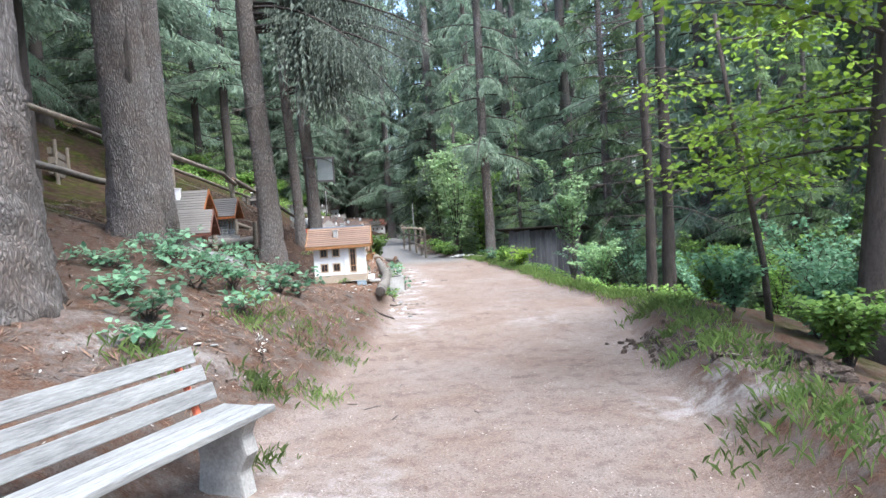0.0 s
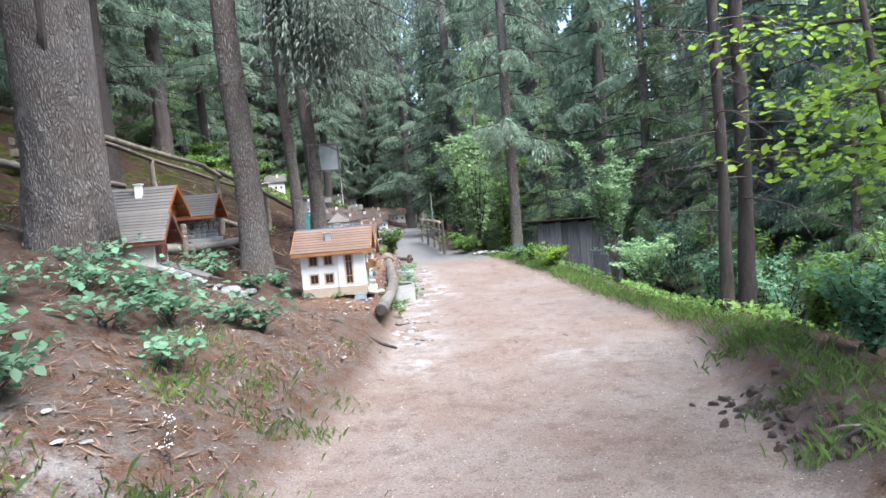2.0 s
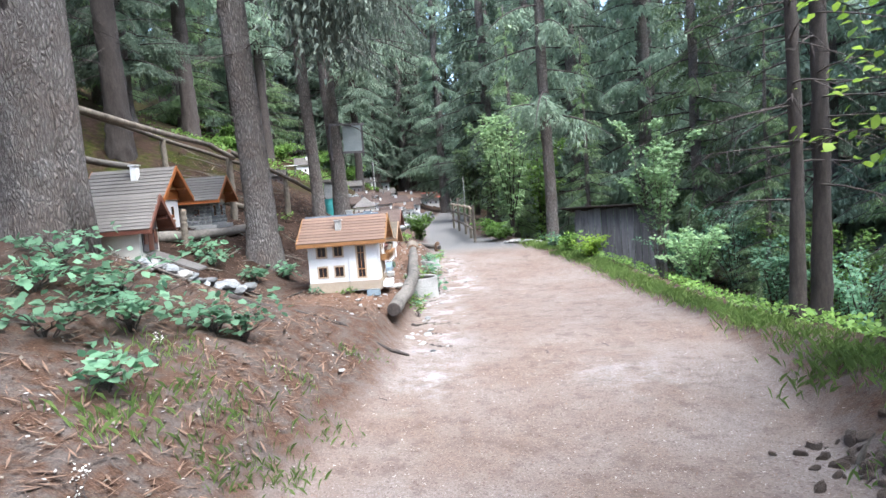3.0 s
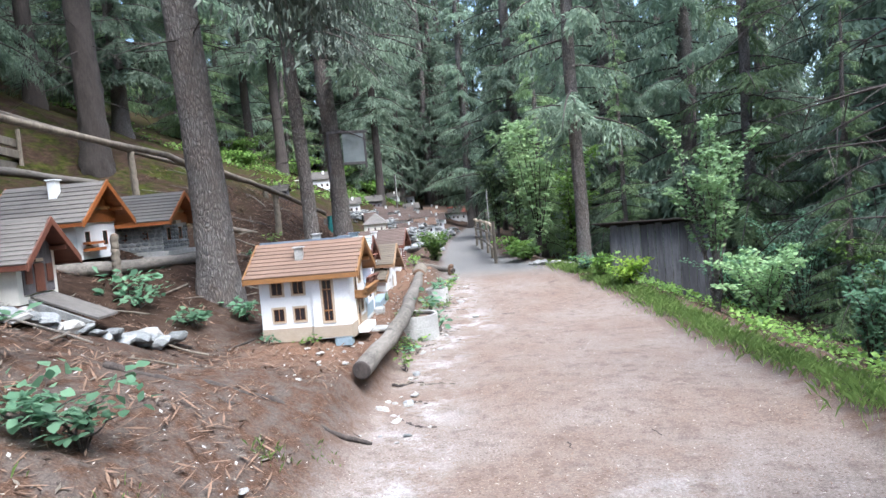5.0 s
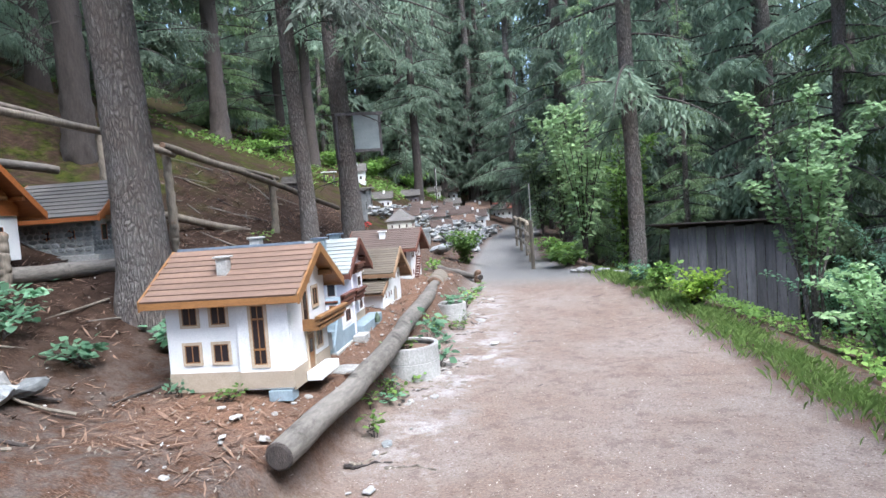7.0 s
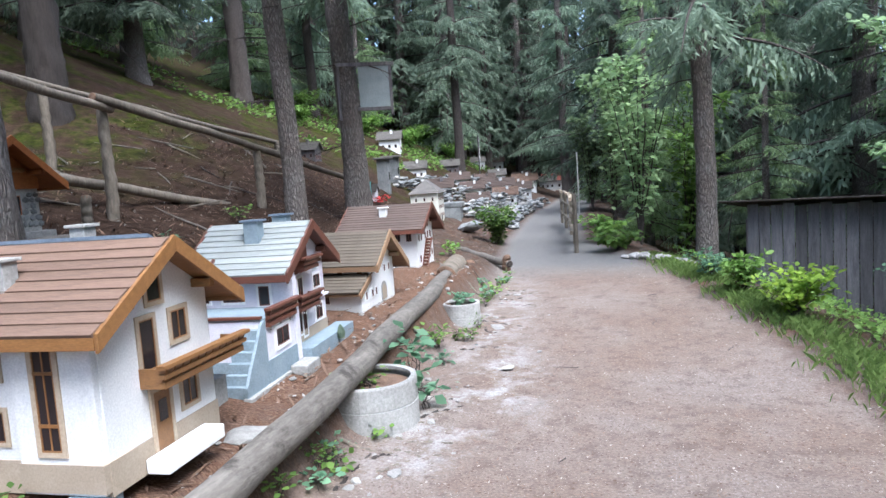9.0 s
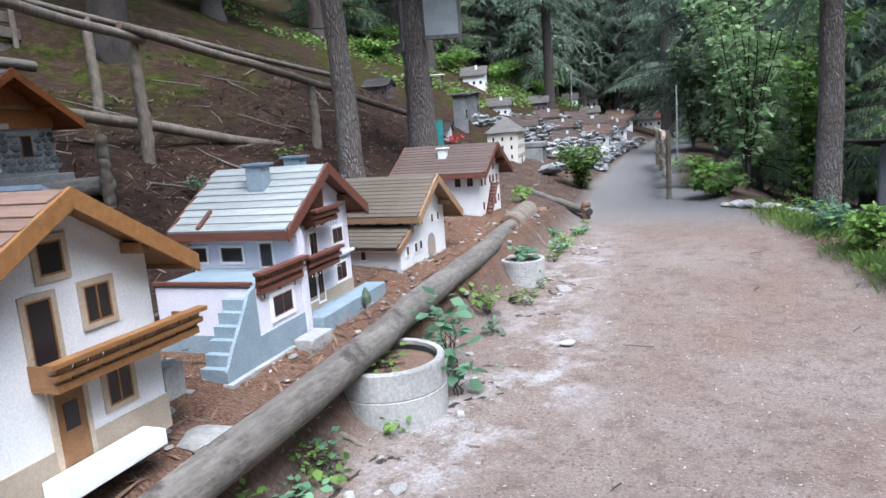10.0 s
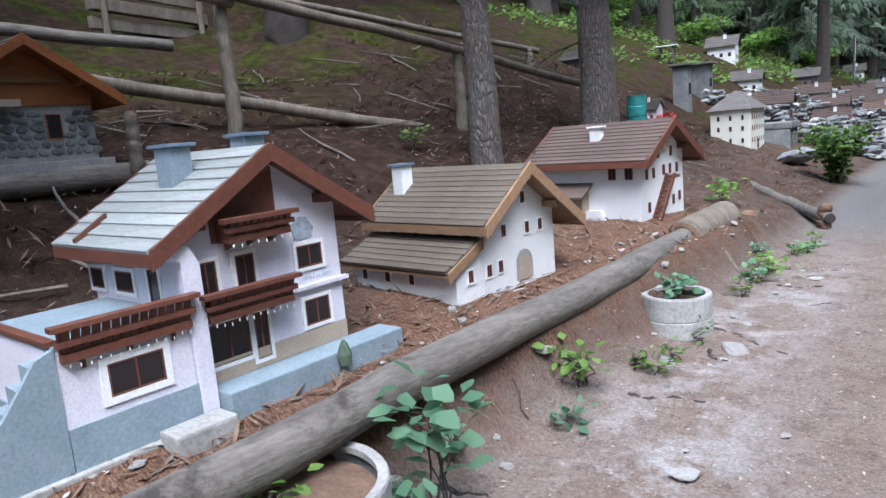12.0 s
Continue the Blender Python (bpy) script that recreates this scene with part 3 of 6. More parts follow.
for k, x, y, sc in ((1, 4.6, 24.0, 1.0), (2, 7.4, 14.4, 0.9), (0, 7.4, 21.6, 1.0), (1, 9.2, 17.6, 1.1), (0, 8.8, 13.6, 1.1), (1, 13.5, 15.0, 1.3), (0, 14.0, 23.0, 1.3), (1, 4.2, 38.0, 1.3), (0, 11.0, 7.0, 1.1), (1, 7.5, 19.0, 1.0), (0, 8.8, 23.0, 1.0), (1, 9.5, 15.0, 1.1),
                    (0, 7.6, 27.5, 1.0), (1, 3.6, 29.5, 1.0), (0, 1.4, 27.5, 0.85), (2, 0.6, 23.8, 0.6), (0, 1.6, 34.5, 1.0), (1, 5.8, 34.0, 1.1), (1, -3.2, 43.0, 1.0), (0, -0.4, 40.5, 1.0),
                    (1, -6.0, 47.0, 1.1), (0, -8.5, 41.0, 1.0), (3, -6.71, 36.17, 0.9), (3, -7.33, 44.4, 0.8), (3, -11.5, 33.0, 0.9), (3, -12.0, 21.0, 1.0), (3, -13.5, 16.5, 1.0), (3, -11.0, 12.5, 1.0), (3, -9.4, 9.0, 0.9), (3, -8.0, 13.4, 0.8),
                    (0, -15.5, 27.0, 1.1), (1, -16.5, 20.0, 1.1), (0, -17.0, 13.0, 1.1), (1, -15.0, 7.0, 1.1), (0, -13.0, 34.0, 1.1), (1, -11.0, 42.0, 1.1),
                    (1, 11.5, 19.0, 1.1), (0, 12.5, 11.0, 1.1), (1, 11.5, 27.0, 1.1), (0, 10.5, 34.0, 1.1), (1, -12.0, 2.0, 1.0), (0, -9.0, -3.0, 1.0), (0, 3.5, 44.0, 1.2), (1, 8.0, 41.0, 1.2), (0, -19.0, 4.0, 1.2), (2, -13.0, 25.0, 1.0), (2, -12.5, 30.0, 1.0), (2, -14.0, 20.5, 1.0), (2, -11.5, 37.5, 0.9), (2, 2.6, 22.3, 0.5), (2, 8.2, 12.0, 0.8), (0, -11.8, 18.6, 0.9), (1, -10.6, 22.5, 0.9), (2, -12.2, 14.4, 0.9), (0, -13.0, 10.5, 1.0), (2, -10.4, 10.6, 0.7), (1, -17.8, 16.4, 1.1), (0, -16.2, 23.6, 1.1), (2, -9.9, 44.5, 1.0), (0, 6.2, 30.5, 1.0), (2, -1.0, 36.0, 0.7), (2, 1.0, 30.0, 0.55)):
    plant(k, x, y, sc)
# young spruces among the undergrowth, and unseen stems round the start added for shade
for k, x, y, sc in ((2, 5.2, 9.6, 0.42), (2, 5.9, 12.4, 0.5), (2, 6.6, 8.0, 0.55), (2, 4.9, 15.6, 0.4), (3, -7.2, 1.6, 0.9), (3, -6.6, -2.0, 0.9), (3, 6.4, -0.5, 0.9), (3, -9.6, 4.6, 0.9)):
    plant(k, x, y, sc)


def make_far_wood():
    """Row upon row of spruces round the clearing, too far to tell apart."""
    g = np.random.default_rng(91)
    stems, tufts = Shape(), []
    down = np.array((0, 0, -1.0))
    for k in range(330):
        a = radians(g.uniform(-75, 200) if k < 270 else g.uniform(80, 108))
        r = g.uniform(24, 40) if k < 270 else g.uniform(31, 44)
        x, y = -1 + r * math.cos(a), 18 + r * math.sin(a)
        if y < -12:
            continue
        h, z0 = g.uniform(17, 27), height(x, y)
        stems.tube([(x, y, z0 - 0.3), (x, y, z0 + h * 0.5), (x, y, z0 + h)], [0.2, 0.13, 0.02], 5, cap=False)
        m, per = 62, 10
        z = h * (0.06 + 0.92 * np.repeat(g.uniform(0, 1, m) ** 1.2, per))
        w = np.repeat(g.uniform(0, 2 * math.pi, m), per)
        f = np.tile((np.arange(per) + 0.6) / per, m)
        reach = 0.3 + 2.9 * np.clip(1 - z / h, 0, 1) ** 0.75
        d = np.stack([np.cos(w), np.sin(w), 0 * w], -1)
        p = np.array((x, y, z0)) + d * (reach * f)[:, None] + np.stack([0 * z, 0 * z, z - 0.45 * reach * f * f], -1) + g.normal(0, 0.09, (m * per, 3))
        for _ in range(2):
            way = d * 0.5 + down * g.uniform(0.2, 1.0, (m * per, 1)) + g.normal(0, 0.45, (m * per, 3))
            way /= np.linalg.norm(way, axis=1, keepdims=True)
            side = np.cross(way, g.normal(0, 1, (m * per, 3)))
            side /= np.linalg.norm(side, axis=1, keepdims=True) + 1e-9
            ln = g.uniform(0.3, 0.62, (m * per, 1))
            tufts.append(np.stack([p - side * 0.085, p + side * 0.085, p + way * ln], 1).reshape(-1, 3))
    wood = new("far_wood", raw_mesh("far_wood", np.concatenate(tufts), 3, NEEDLES))
    tagged(wood, "dense grey-green spruce wood closing the view", "wood", kind="stuff")
    tagged(part("far_trunkwork", stems, BARK_DARK, wood), kind="stuff")


make_far_wood()


# ---- little houses ----
def roof_boards(parent, mat, x0, x1, y_ridge, z_ridge, y_eave, z_eave, rows, thick=0.019):
    """Overlapping boards from eave to ridge, each its own piece, on one mesh."""
    run, drop = abs(y_eave - y_ridge), z_ridge - z_eave
    ang = math.atan2(drop, run)
    slope = math.hypot(run, drop)
    step = slope / rows
    sgn = 1 if y_eave > y_ridge else -1
    me = None
    for k in range(rows):
        f0 = k * step
        if me is None:
            s = Shape().box((x0, -0.006, 0), (x1, step * 1.10, thick))
            me = s.mesh("roof_board", mat, 0.002)
        ob = new("roof_board", me)
        ob.parent = parent
        # local y runs down the slope; the lower edge of each board sits on the next one
        ob.matrix_local = pose(0, y_ridge, z_ridge, 0, 0, 0) @ Matrix.Diagonal((1, sgn, 1, 1)) @ Matrix.Rotation(-ang, 4, "X") @ Matrix.Translation((0.004 * ((k * 7) % 5 - 2), f0, 0.004)) @ Matrix.Rotation(radians(6.0), 4, "X")


def window(parent, face, u, z, w, h, trim, wood, bars=1, d0=0.0, sill=False, frame_w=0.014):
    """A small window on the +x face (u along y) or the -y face (u along x); d0 sets that face's plane."""
    def put(s, u0, u1, z0, z1, a, b):
        if face == "x":
            s.box((d0 + a, u0, z0), (d0 + b, u1, z1))
        else:
            s.box((u0, d0 - b, z0), (u1, d0 - a, z1))
        return s
    win = part("window", put(Shape(), u - w / 2 + 0.002, u + w / 2 - 0.002, z + 0.002, z + h - 0.002, -0.004, 0.003), PANE, parent, "dark window pane")
    s = Shape()
    t = frame_w
    if trim:
        for q in ((u - w / 2 - t, u - w / 2, z - t, z + h + t), (u + w / 2, u + w / 2 + t, z - t, z + h + t), (u - w / 2, u + w / 2, z + h, z + h + t), (u - w / 2, u + w / 2, z - t, z)):
            put(s, *q, -0.003, 0.007)
        part("window_trim", s, trim, win)
    s = Shape()
    b = 0.006
    for q in ((u - w / 2, u - w / 2 + b, z, z + h), (u + w / 2 - b, u + w / 2, z, z + h), (u - w / 2 + b, u + w / 2 - b, z, z + b), (u - w / 2 + b, u + w / 2 - b, z + h - b, z + h)):
        put(s, *q, 0.0, 0.006)
    for k in range(bars):
        c = u - w / 2 + w * (k + 1) / (bars + 1)
        put(s, c - 0.003, c + 0.003, z + b, z + h - b, 0.0, 0.0055)
    part("window_frame", s, wood, win)
    return win


def chimney(parent, x, y, z0, z1, w, d, mat, cap):
    c = part("chimney", Shape().box((x - w / 2, y - d / 2, z0), (x + w / 2, y + d / 2, z1)), mat, parent, bevel=0.004)
    part("chimney_cap", Shape().box((x - w * 0.68, y - d * 0.68, z1 + 0.001), (x + w * 0.68, y + d * 0.68, z1 + 0.014)), cap, c, bevel=0.003)


def balcony(parent, y0, y1, z, d, rail, mat, x0=0.0, bulge=0.02, slats=9, side=True):
    """A wooden balcony on the +x face: floor, stepped rail boards, posts and brackets."""
    b = part("balcony", Shape().box((x0 - 0.005, y0, z), (x0 + d - 0.004, y1, z + 0.014)), mat, parent, "carved wooden balcony")
    s = Shape()
    for k, (za, zb, o) in enumerate(((0.0, 0.026, 0.0), (rail * 0.42, rail * 0.42 + 0.018, bulge * 0.6), (rail - 0.016, rail, bulge + 0.006))):
        s.box((x0 + d - 0.004, y0 - o, z + za), (x0 + d + 0.010 + o, y1 + o, z + zb))
    part("rail", s, mat, b, bevel=0.002)
    for ya, yb in ((y0, y0 + 0.008), (y1 - 0.008, y1)):
        part("side_panel", Shape().prism([(x0, z + 0.015), (x0 + d - 0.005, z + 0.015), (x0 + d + bulge, z + rail - 0.018), (x0, z + rail - 0.018)], ya, yb, "y"), mat, b)
    for k in range(slats):
        c = y0 + (y1 - y0) * (k + 0.5) / slats
        w = (y1 - y0) / slats * 0.42
        part("slat", Shape().prism([(x0 + d - 0.003, z + 0.027), (x0 + d + 0.004, z + 0.027), (x0 + d + bulge + 0.004, z + rail - 0.017), (x0 + d + bulge - 0.003, z + rail - 0.017)], c - w, c + w, "y"), mat, b)
    for k in range(3):
        c = y0 + (y1 - y0) * (0.15 + 0.35 * k)
        part("bracket", Shape().prism([(x0, z - 0.03), (x0, z), (x0 + d - 0.02, z)], c - 0.008, c + 0.008, "y"), mat, b)
    return b


def gable_house(name, at, turn, L, W, eave, ridge, y_ridge, label, wall, roof, trim, over=(0.12, 0.10, 0.12), rows=11, category="model house", y0=0.0, back=0.06, group="miniature village"):
    """A miniature house with its ridge along local x and its gable on the +x side; z = 0 at its foot.
    over: roof overhang at the near eave, the gable and the far eave."""
    h = thing(name, at, label, category, turn, group)
    slope = (ridge - eave) / (y_ridge - y0)
    w1 = ridge - slope * (W - y_ridge)
    # walls as one pentagonal shell under the boards
    part("wall", Shape().prism([(y0, -0.03), (W, -0.03), (W, w1 - 0.012), (y_ridge, ridge - 0.014), (y0, eave - 0.012)], -L, 0, "x"), wall, h, bevel=0.003)
    yn, yf = y0 - over[0], W + over[2]
    zn, zf = eave - slope * over[0], w1 - slope * over[2]
    part("roof_underlay", Shape().prism([(yn, zn), (y_ridge, ridge), (yf, zf), (yf, zf - 0.012), (y_ridge, ridge - 0.013), (yn, zn - 0.012)], -L - back, over[1], "x"), trim, h)
    r = part("roof", Shape().box((-L - back, y_ridge - 0.012, ridge + 0.006), (over[1], y_ridge + 0.012, ridge + 0.02)), roof, h, bevel=0.003)
    roof_boards(r, roof, -L - back, over[1], y_ridge, ridge, yn, zn, rows)
    roof_boards(r, roof, -L - back, over[1], y_ridge, ridge, yf, zf, rows)
    for x in (over[1] + 0.001, -L - back - 0.016):
        for ye, ze in ((yn, zn), (yf, zf)):
            e = 0.012 if ye > y_ridge else -0.012
            part("barge_board", Shape().prism([(y_ridge, ridge + 0.03), (y_ridge, ridge - 0.035), (ye + e, ze - 0.042), (ye + e, ze + 0.024)], x, x + 0.015, "x"), trim, h, bevel=0.0025)
    for ye, ze in ((yn, zn), (yf, zf)):
        s = -1 if ye < y_ridge else 1
        part("eave_board", Shape().box((-L - back, ye + s * 0.002, ze - 0.032), (over[1], ye + s * 0.014, ze + 0.012)), trim, h, bevel=0.002)
    # purlin ends carrying the gable overhang
    for f in (0.12, 0.5, 0.88):
        yy = y0 + (W - y0) * f
        zz = ridge - slope * abs(yy - y_ridge)
        part("purlin", Shape().box((-0.01, yy - 0.018, zz - 0.055), (over[1] - 0.008, yy + 0.018, zz - 0.018)), trim, h, bevel=0.004)
    return h, slope


def house_white():
    h, s = gable_house("model_house", (-1.27, 10.975, 0.545), 4.0, 0.83, 0.69, 0.615, 0.825, 0.345,
                       "white rendered model house with tan board roof and ochre balcony", STUCCO, ROOF_TAN, OCHRE, (0.11, 0.10, 0.12), 9, back=0.09)
    part("bay", Shape().box((-0.345, -0.028, -0.03), (-0.006, 0.002, 0.56)), STUCCO, h, bevel=0.004)
    for a, b in (((-0.832, -0.006, -0.04), (-0.349, 0.1, 0.085)), ((-0.349, -0.033, -0.02), (0.004, -0.006, 0.085)), ((-0.01, -0.006, -0.04), (0.006, 0.694, 0.085))):
        part("plinth", Shape().box(a, b), BEIGE, h, "beige painted plinth")
    part("footing", Shape().box((-0.16, -0.05, -0.10), (-0.01, 0.06, -0.035)), GREYPAINT, h)
    for x, z in ((-0.665, 0.39), (-0.47, 0.39), (-0.665, 0.15), (-0.47, 0.15)):
        window(h, "y", x, z, 0.10, 0.115, TRIM_BEIGE, OCHRE, 1, d0=0.0, frame_w=0.017)
    window(h, "y", -0.20, 0.13, 0.085, 0.37, TRIM_BEIGE, OCHRE, 1, d0=-0.028, frame_w=0.02)
    part("transom", Shape().box((-0.243, -0.036, 0.22), (-0.157, -0.03, 0.232)), OCHRE, h)
    part("transom", Shape().box((-0.243, -0.036, 0.41), (-0.157, -0.03, 0.422)), OCHRE, h)
    # gable side
    window(h, "x", 0.33, 0.60, 0.085, 0.10, TRIM_BEIGE, OCHRE, 0, frame_w=0.018)
    window(h, "x", 0.265, 0.34, 0.085, 0.20, TRIM_BEIGE, OCHRE, 0, frame_w=0.018)
    window(h, "x", 0.47, 0.42, 0.10, 0.12, TRIM_BEIGE, OCHRE, 1, frame_w=0.018)
    window(h, "x", 0.50, 0.135, 0.10, 0.12, TRIM_BEIGE, OCHRE, 1, frame_w=0.018)
    door = part("door", Shape().box((0.001, 0.255, 0.02), (0.010, 0.355, 0.25)), OCHRE, h, "ochre wooden door with small pane", bevel=0.002)
    part("door_frame", Shape().box((0.001, 0.237, 0.02), (0.013, 0.254, 0.268)).box((0.001, 0.356, 0.02), (0.013, 0.373, 0.268)).box((0.001, 0.254, 0.251), (0.013, 0.356, 0.268)), TRIM_BEIGE, door)
    part("pane", Shape().box((0.010, 0.28, 0.13), (0.0125, 0.33, 0.215)), PANE, door)
    balcony(h, 0.20, 0.78, 0.285, 0.10, 0.095, OCHRE, slats=11)
    chimney(h, -0.46, 0.11, 0.62, 0.80, 0.07, 0.07, CONCRETE, CONCRETE)
    chimney(h, -0.36, 0.42, 0.72, 0.90, 0.07, 0.07, CONCRETE, CONCRETE)
    part("ridge_flashing", Shape().prism([(0.345, 0.865), (0.43, 0.815), (0.43, 0.80), (0.345, 0.85)], -0.90, 0.0, "x"), METAL_BLUE, h, "blue-grey sheet metal ridge strip")
    tagged(part("front_step", Shape().box((0.012, 0.17, -0.035), (0.11, 0.56, 0.022)), TRIM_WHITE, h, "white painted doorstep slab", bevel=0.006))
    part("side_block", Shape().box((-0.12, 0.70, 0.04), (-0.005, 0.80, 0.17)), CONCRETE, h, bevel=0.008)


def house_lilac():
    h, s = gable_house("model_house", (-1.545, 12.369, 0.53), 6.0, 0.58, 1.10, 0.56, 0.79, 0.77,
                       "lilac rendered model house with pale board roof and brown balconies", STUCCO_LILAC, ROOF_WHITE, REDWOOD, (0.09, 0.075, 0.12), 9, y0=0.40, back=0.05)
    # raised terrace on the near side, with its steps
    terrace = part("terrace", Shape().box((-0.50, 0.0, -0.03), (0.06, 0.398, 0.30)), STUCCO_LILAC, h, bevel=0.005)
    part("terrace_floor", Shape().box((-0.50, 0.0, 0.301), (0.06, 0.398, 0.312)), GREYPAINT, terrace)
    part("coping", Shape().box((-0.51, -0.012, 0.313), (0.04, 0.02, 0.327)), REDWOOD, terrace)
    part("pillar", Shape().prism([(0.402, -0.03), (0.46, -0.03), (0.46, 0.46), (0.43, 0.52), (0.395, 0.545), (0.36, 0.55), (0.36, 0.50), (0.395, 0.47)], -0.02, 0.072, "x"), STUCCO_LILAC, h, bevel=0.004)
    for a, b in (((0.061, 0.002, -0.07), (0.068, 0.40, 0.075)), ((-0.51, -0.008, -0.07), (0.061, -0.001, 0.07))):
        part("plinth", Shape().box(a, b), GREYPAINT, h, "blue-grey painted plinth")
    stair = part("outside_stair", Shape().box((-0.09, -0.25, -0.12), (0.048, -0.005, -0.07)), GREYPAINT, h, "blue-grey outside stair")
    for k in range(6):
        part("step", Shape().box((-0.09, -0.25 + 0.041 * k, -0.069), (0.048, -0.21 + 0.041 * k, 0.0 + 0.052 * k)), GREYPAINT, stair, bevel=0.003)
    part("stair_cheek", Shape().prism([(-0.27, -0.10), (-0.001, -0.10), (-0.001, 0.31), (-0.05, 0.29), (-0.09, 0.235), (-0.13, 0.18), (-0.17, 0.13), (-0.21, 0.08), (-0.25, 0.02), (-0.27, 0.0)], 0.049, 0.066, "x"), GREYPAINT, stair)
    part("kerb", Shape().box((0.04, -0.28, -0.14), (0.09, 0.26, -0.052)), CONCRETE, h, bevel=0.006)
    part("step_block", Shape().box((0.08, 0.24, -0.12), (0.19, 0.45, -0.02)), CONCRETE, h, bevel=0.01)
    part("forecourt", Shape().box((0.0, 0.465, -0.10), (0.135, 1.28, 0.028)), GREYPAINT, h, "blue-grey forecourt slab", bevel=0.006)
    part("beige_base", Shape().box((0.001, 0.465, 0.03), (0.006, 1.098, 0.10)), BEIGE, h)
    part("cornice", Shape().box((0.001, 0.80, 0.265), (0.022, 1.12, 0.28)), STUCCO_LILAC, h)
    for y, z, w, hh, b in ((0.57, 0.085, 0.16, 0.145, 1), (0.70, 0.06, 0.06, 0.17, 1), (0.96, 0.12, 0.12, 0.10, 1), (0.95, 0.345, 0.12, 0.085, 1), (0.515, 0.31, 0.075, 0.135, 1), (0.665, 0.31, 0.075, 0.135, 1)):
        window(h, "x", y, z, w, hh, TRIM_WHITE, REDWOOD, b)
    window(h, "x", 0.215, 0.125, 0.17, 0.10, TRIM_WHITE, REDWOOD, 1, d0=0.06, frame_w=0.022)
    window(h, "y", -0.33, 0.345, 0.13, 0.075, TRIM_WHITE, REDWOOD, 0, d0=0.40)
    window(h, "y", -0.54, 0.345, 0.10, 0.075, TRIM_WHITE, REDWOOD, 0, d0=0.40)
    window(h, "y", -0.12, 0.32, 0.07, 0.12, TRIM_WHITE, REDWOOD, 0, d0=0.40)
    balcony(h, 0.012, 0.40, 0.265, 0.012, 0.11, REDWOOD, slats=14, x0=0.063)
    balcony(h, 0.465, 0.80, 0.255, 0.075, 0.10, REDWOOD, slats=12)
    balcony(h, 0.57, 0.82, 0.50, 0.075, 0.085, REDWOOD, slats=9)
    part("timber_gable", Shape().prism([(0.55, 0.50), (0.82, 0.50), (0.82, 0.735), (0.77, 0.765), (0.55, 0.64)], 0.001, 0.006, "x"), REDWOOD, h, "dark timber gable boarding")
    part("mural", Shape().prism([(0.89, 0.455), (0.97, 0.455), (0.985, 0.49), (0.955, 0.535), (0.92, 0.54), (0.88, 0.51)], 0.001, 0.004, "x"), MURAL, h, "small faded blue wall painting")
    bars = Shape()
    for k in range(9):
        bars.box((0.001, 0.91 + 0.016 * k, 0.298), (0.003, 0.92 + 0.016 * k, 0.298 + 0.012 + 0.006 * (k % 3 == 0)))
    part("lettering", bars, MURAL, h, "faint blue unreadable lettering")
    bulb = Shape().tube([(0, 0, 0.0), (0, 0, -0.004), (0, 0, -0.010), (0, 0, -0.012)], [0.001, 0.002, 0.0023, 0.001], 6).mesh("light_bulb", TRIM_WHITE)
    for x, y0, y1, z, count in ((0.082, 0.03, 0.39, 0.262, 14), (0.087, 0.48, 0.79, 0.252, 12), (0.087, 0.58, 0.81, 0.498, 8)):
        for k in range(count):
            ob = new("light_bulb", bulb)
            ob.parent = h
            ob.location = (x, y0 + (y1 - y0) * k / (count - 1), z - 0.004 * (k % 3))
            tagged(ob, "tiny white bulb of a light string")
    chimney(h, -0.25, 0.60, 0.62, 0.83, 0.10, 0.085, GREYPAINT, METAL_BLUE)
    chimney(h, -0.17, 0.86, 0.66, 0.85, 0.10, 0.085, GREYPAINT, METAL_BLUE)
    part("snow_board", Shape().prism([(0.30, 0.515), (0.42, 0.59), (0.42, 0.62), (0.30, 0.545)], -0.46, -0.438, "x"), REDWOOD, h)
    part("toy_bush", Shape().tube([(0.155, 0.94, -0.02), (0.155, 0.94, 0.02), (0.155, 0.94, 0.055), (0.155, 0.94, 0.075)], [0.022, 0.027, 0.018, 0.004], 9, 0.4, 60), NEEDLES, h, "tiny green clipped bush")


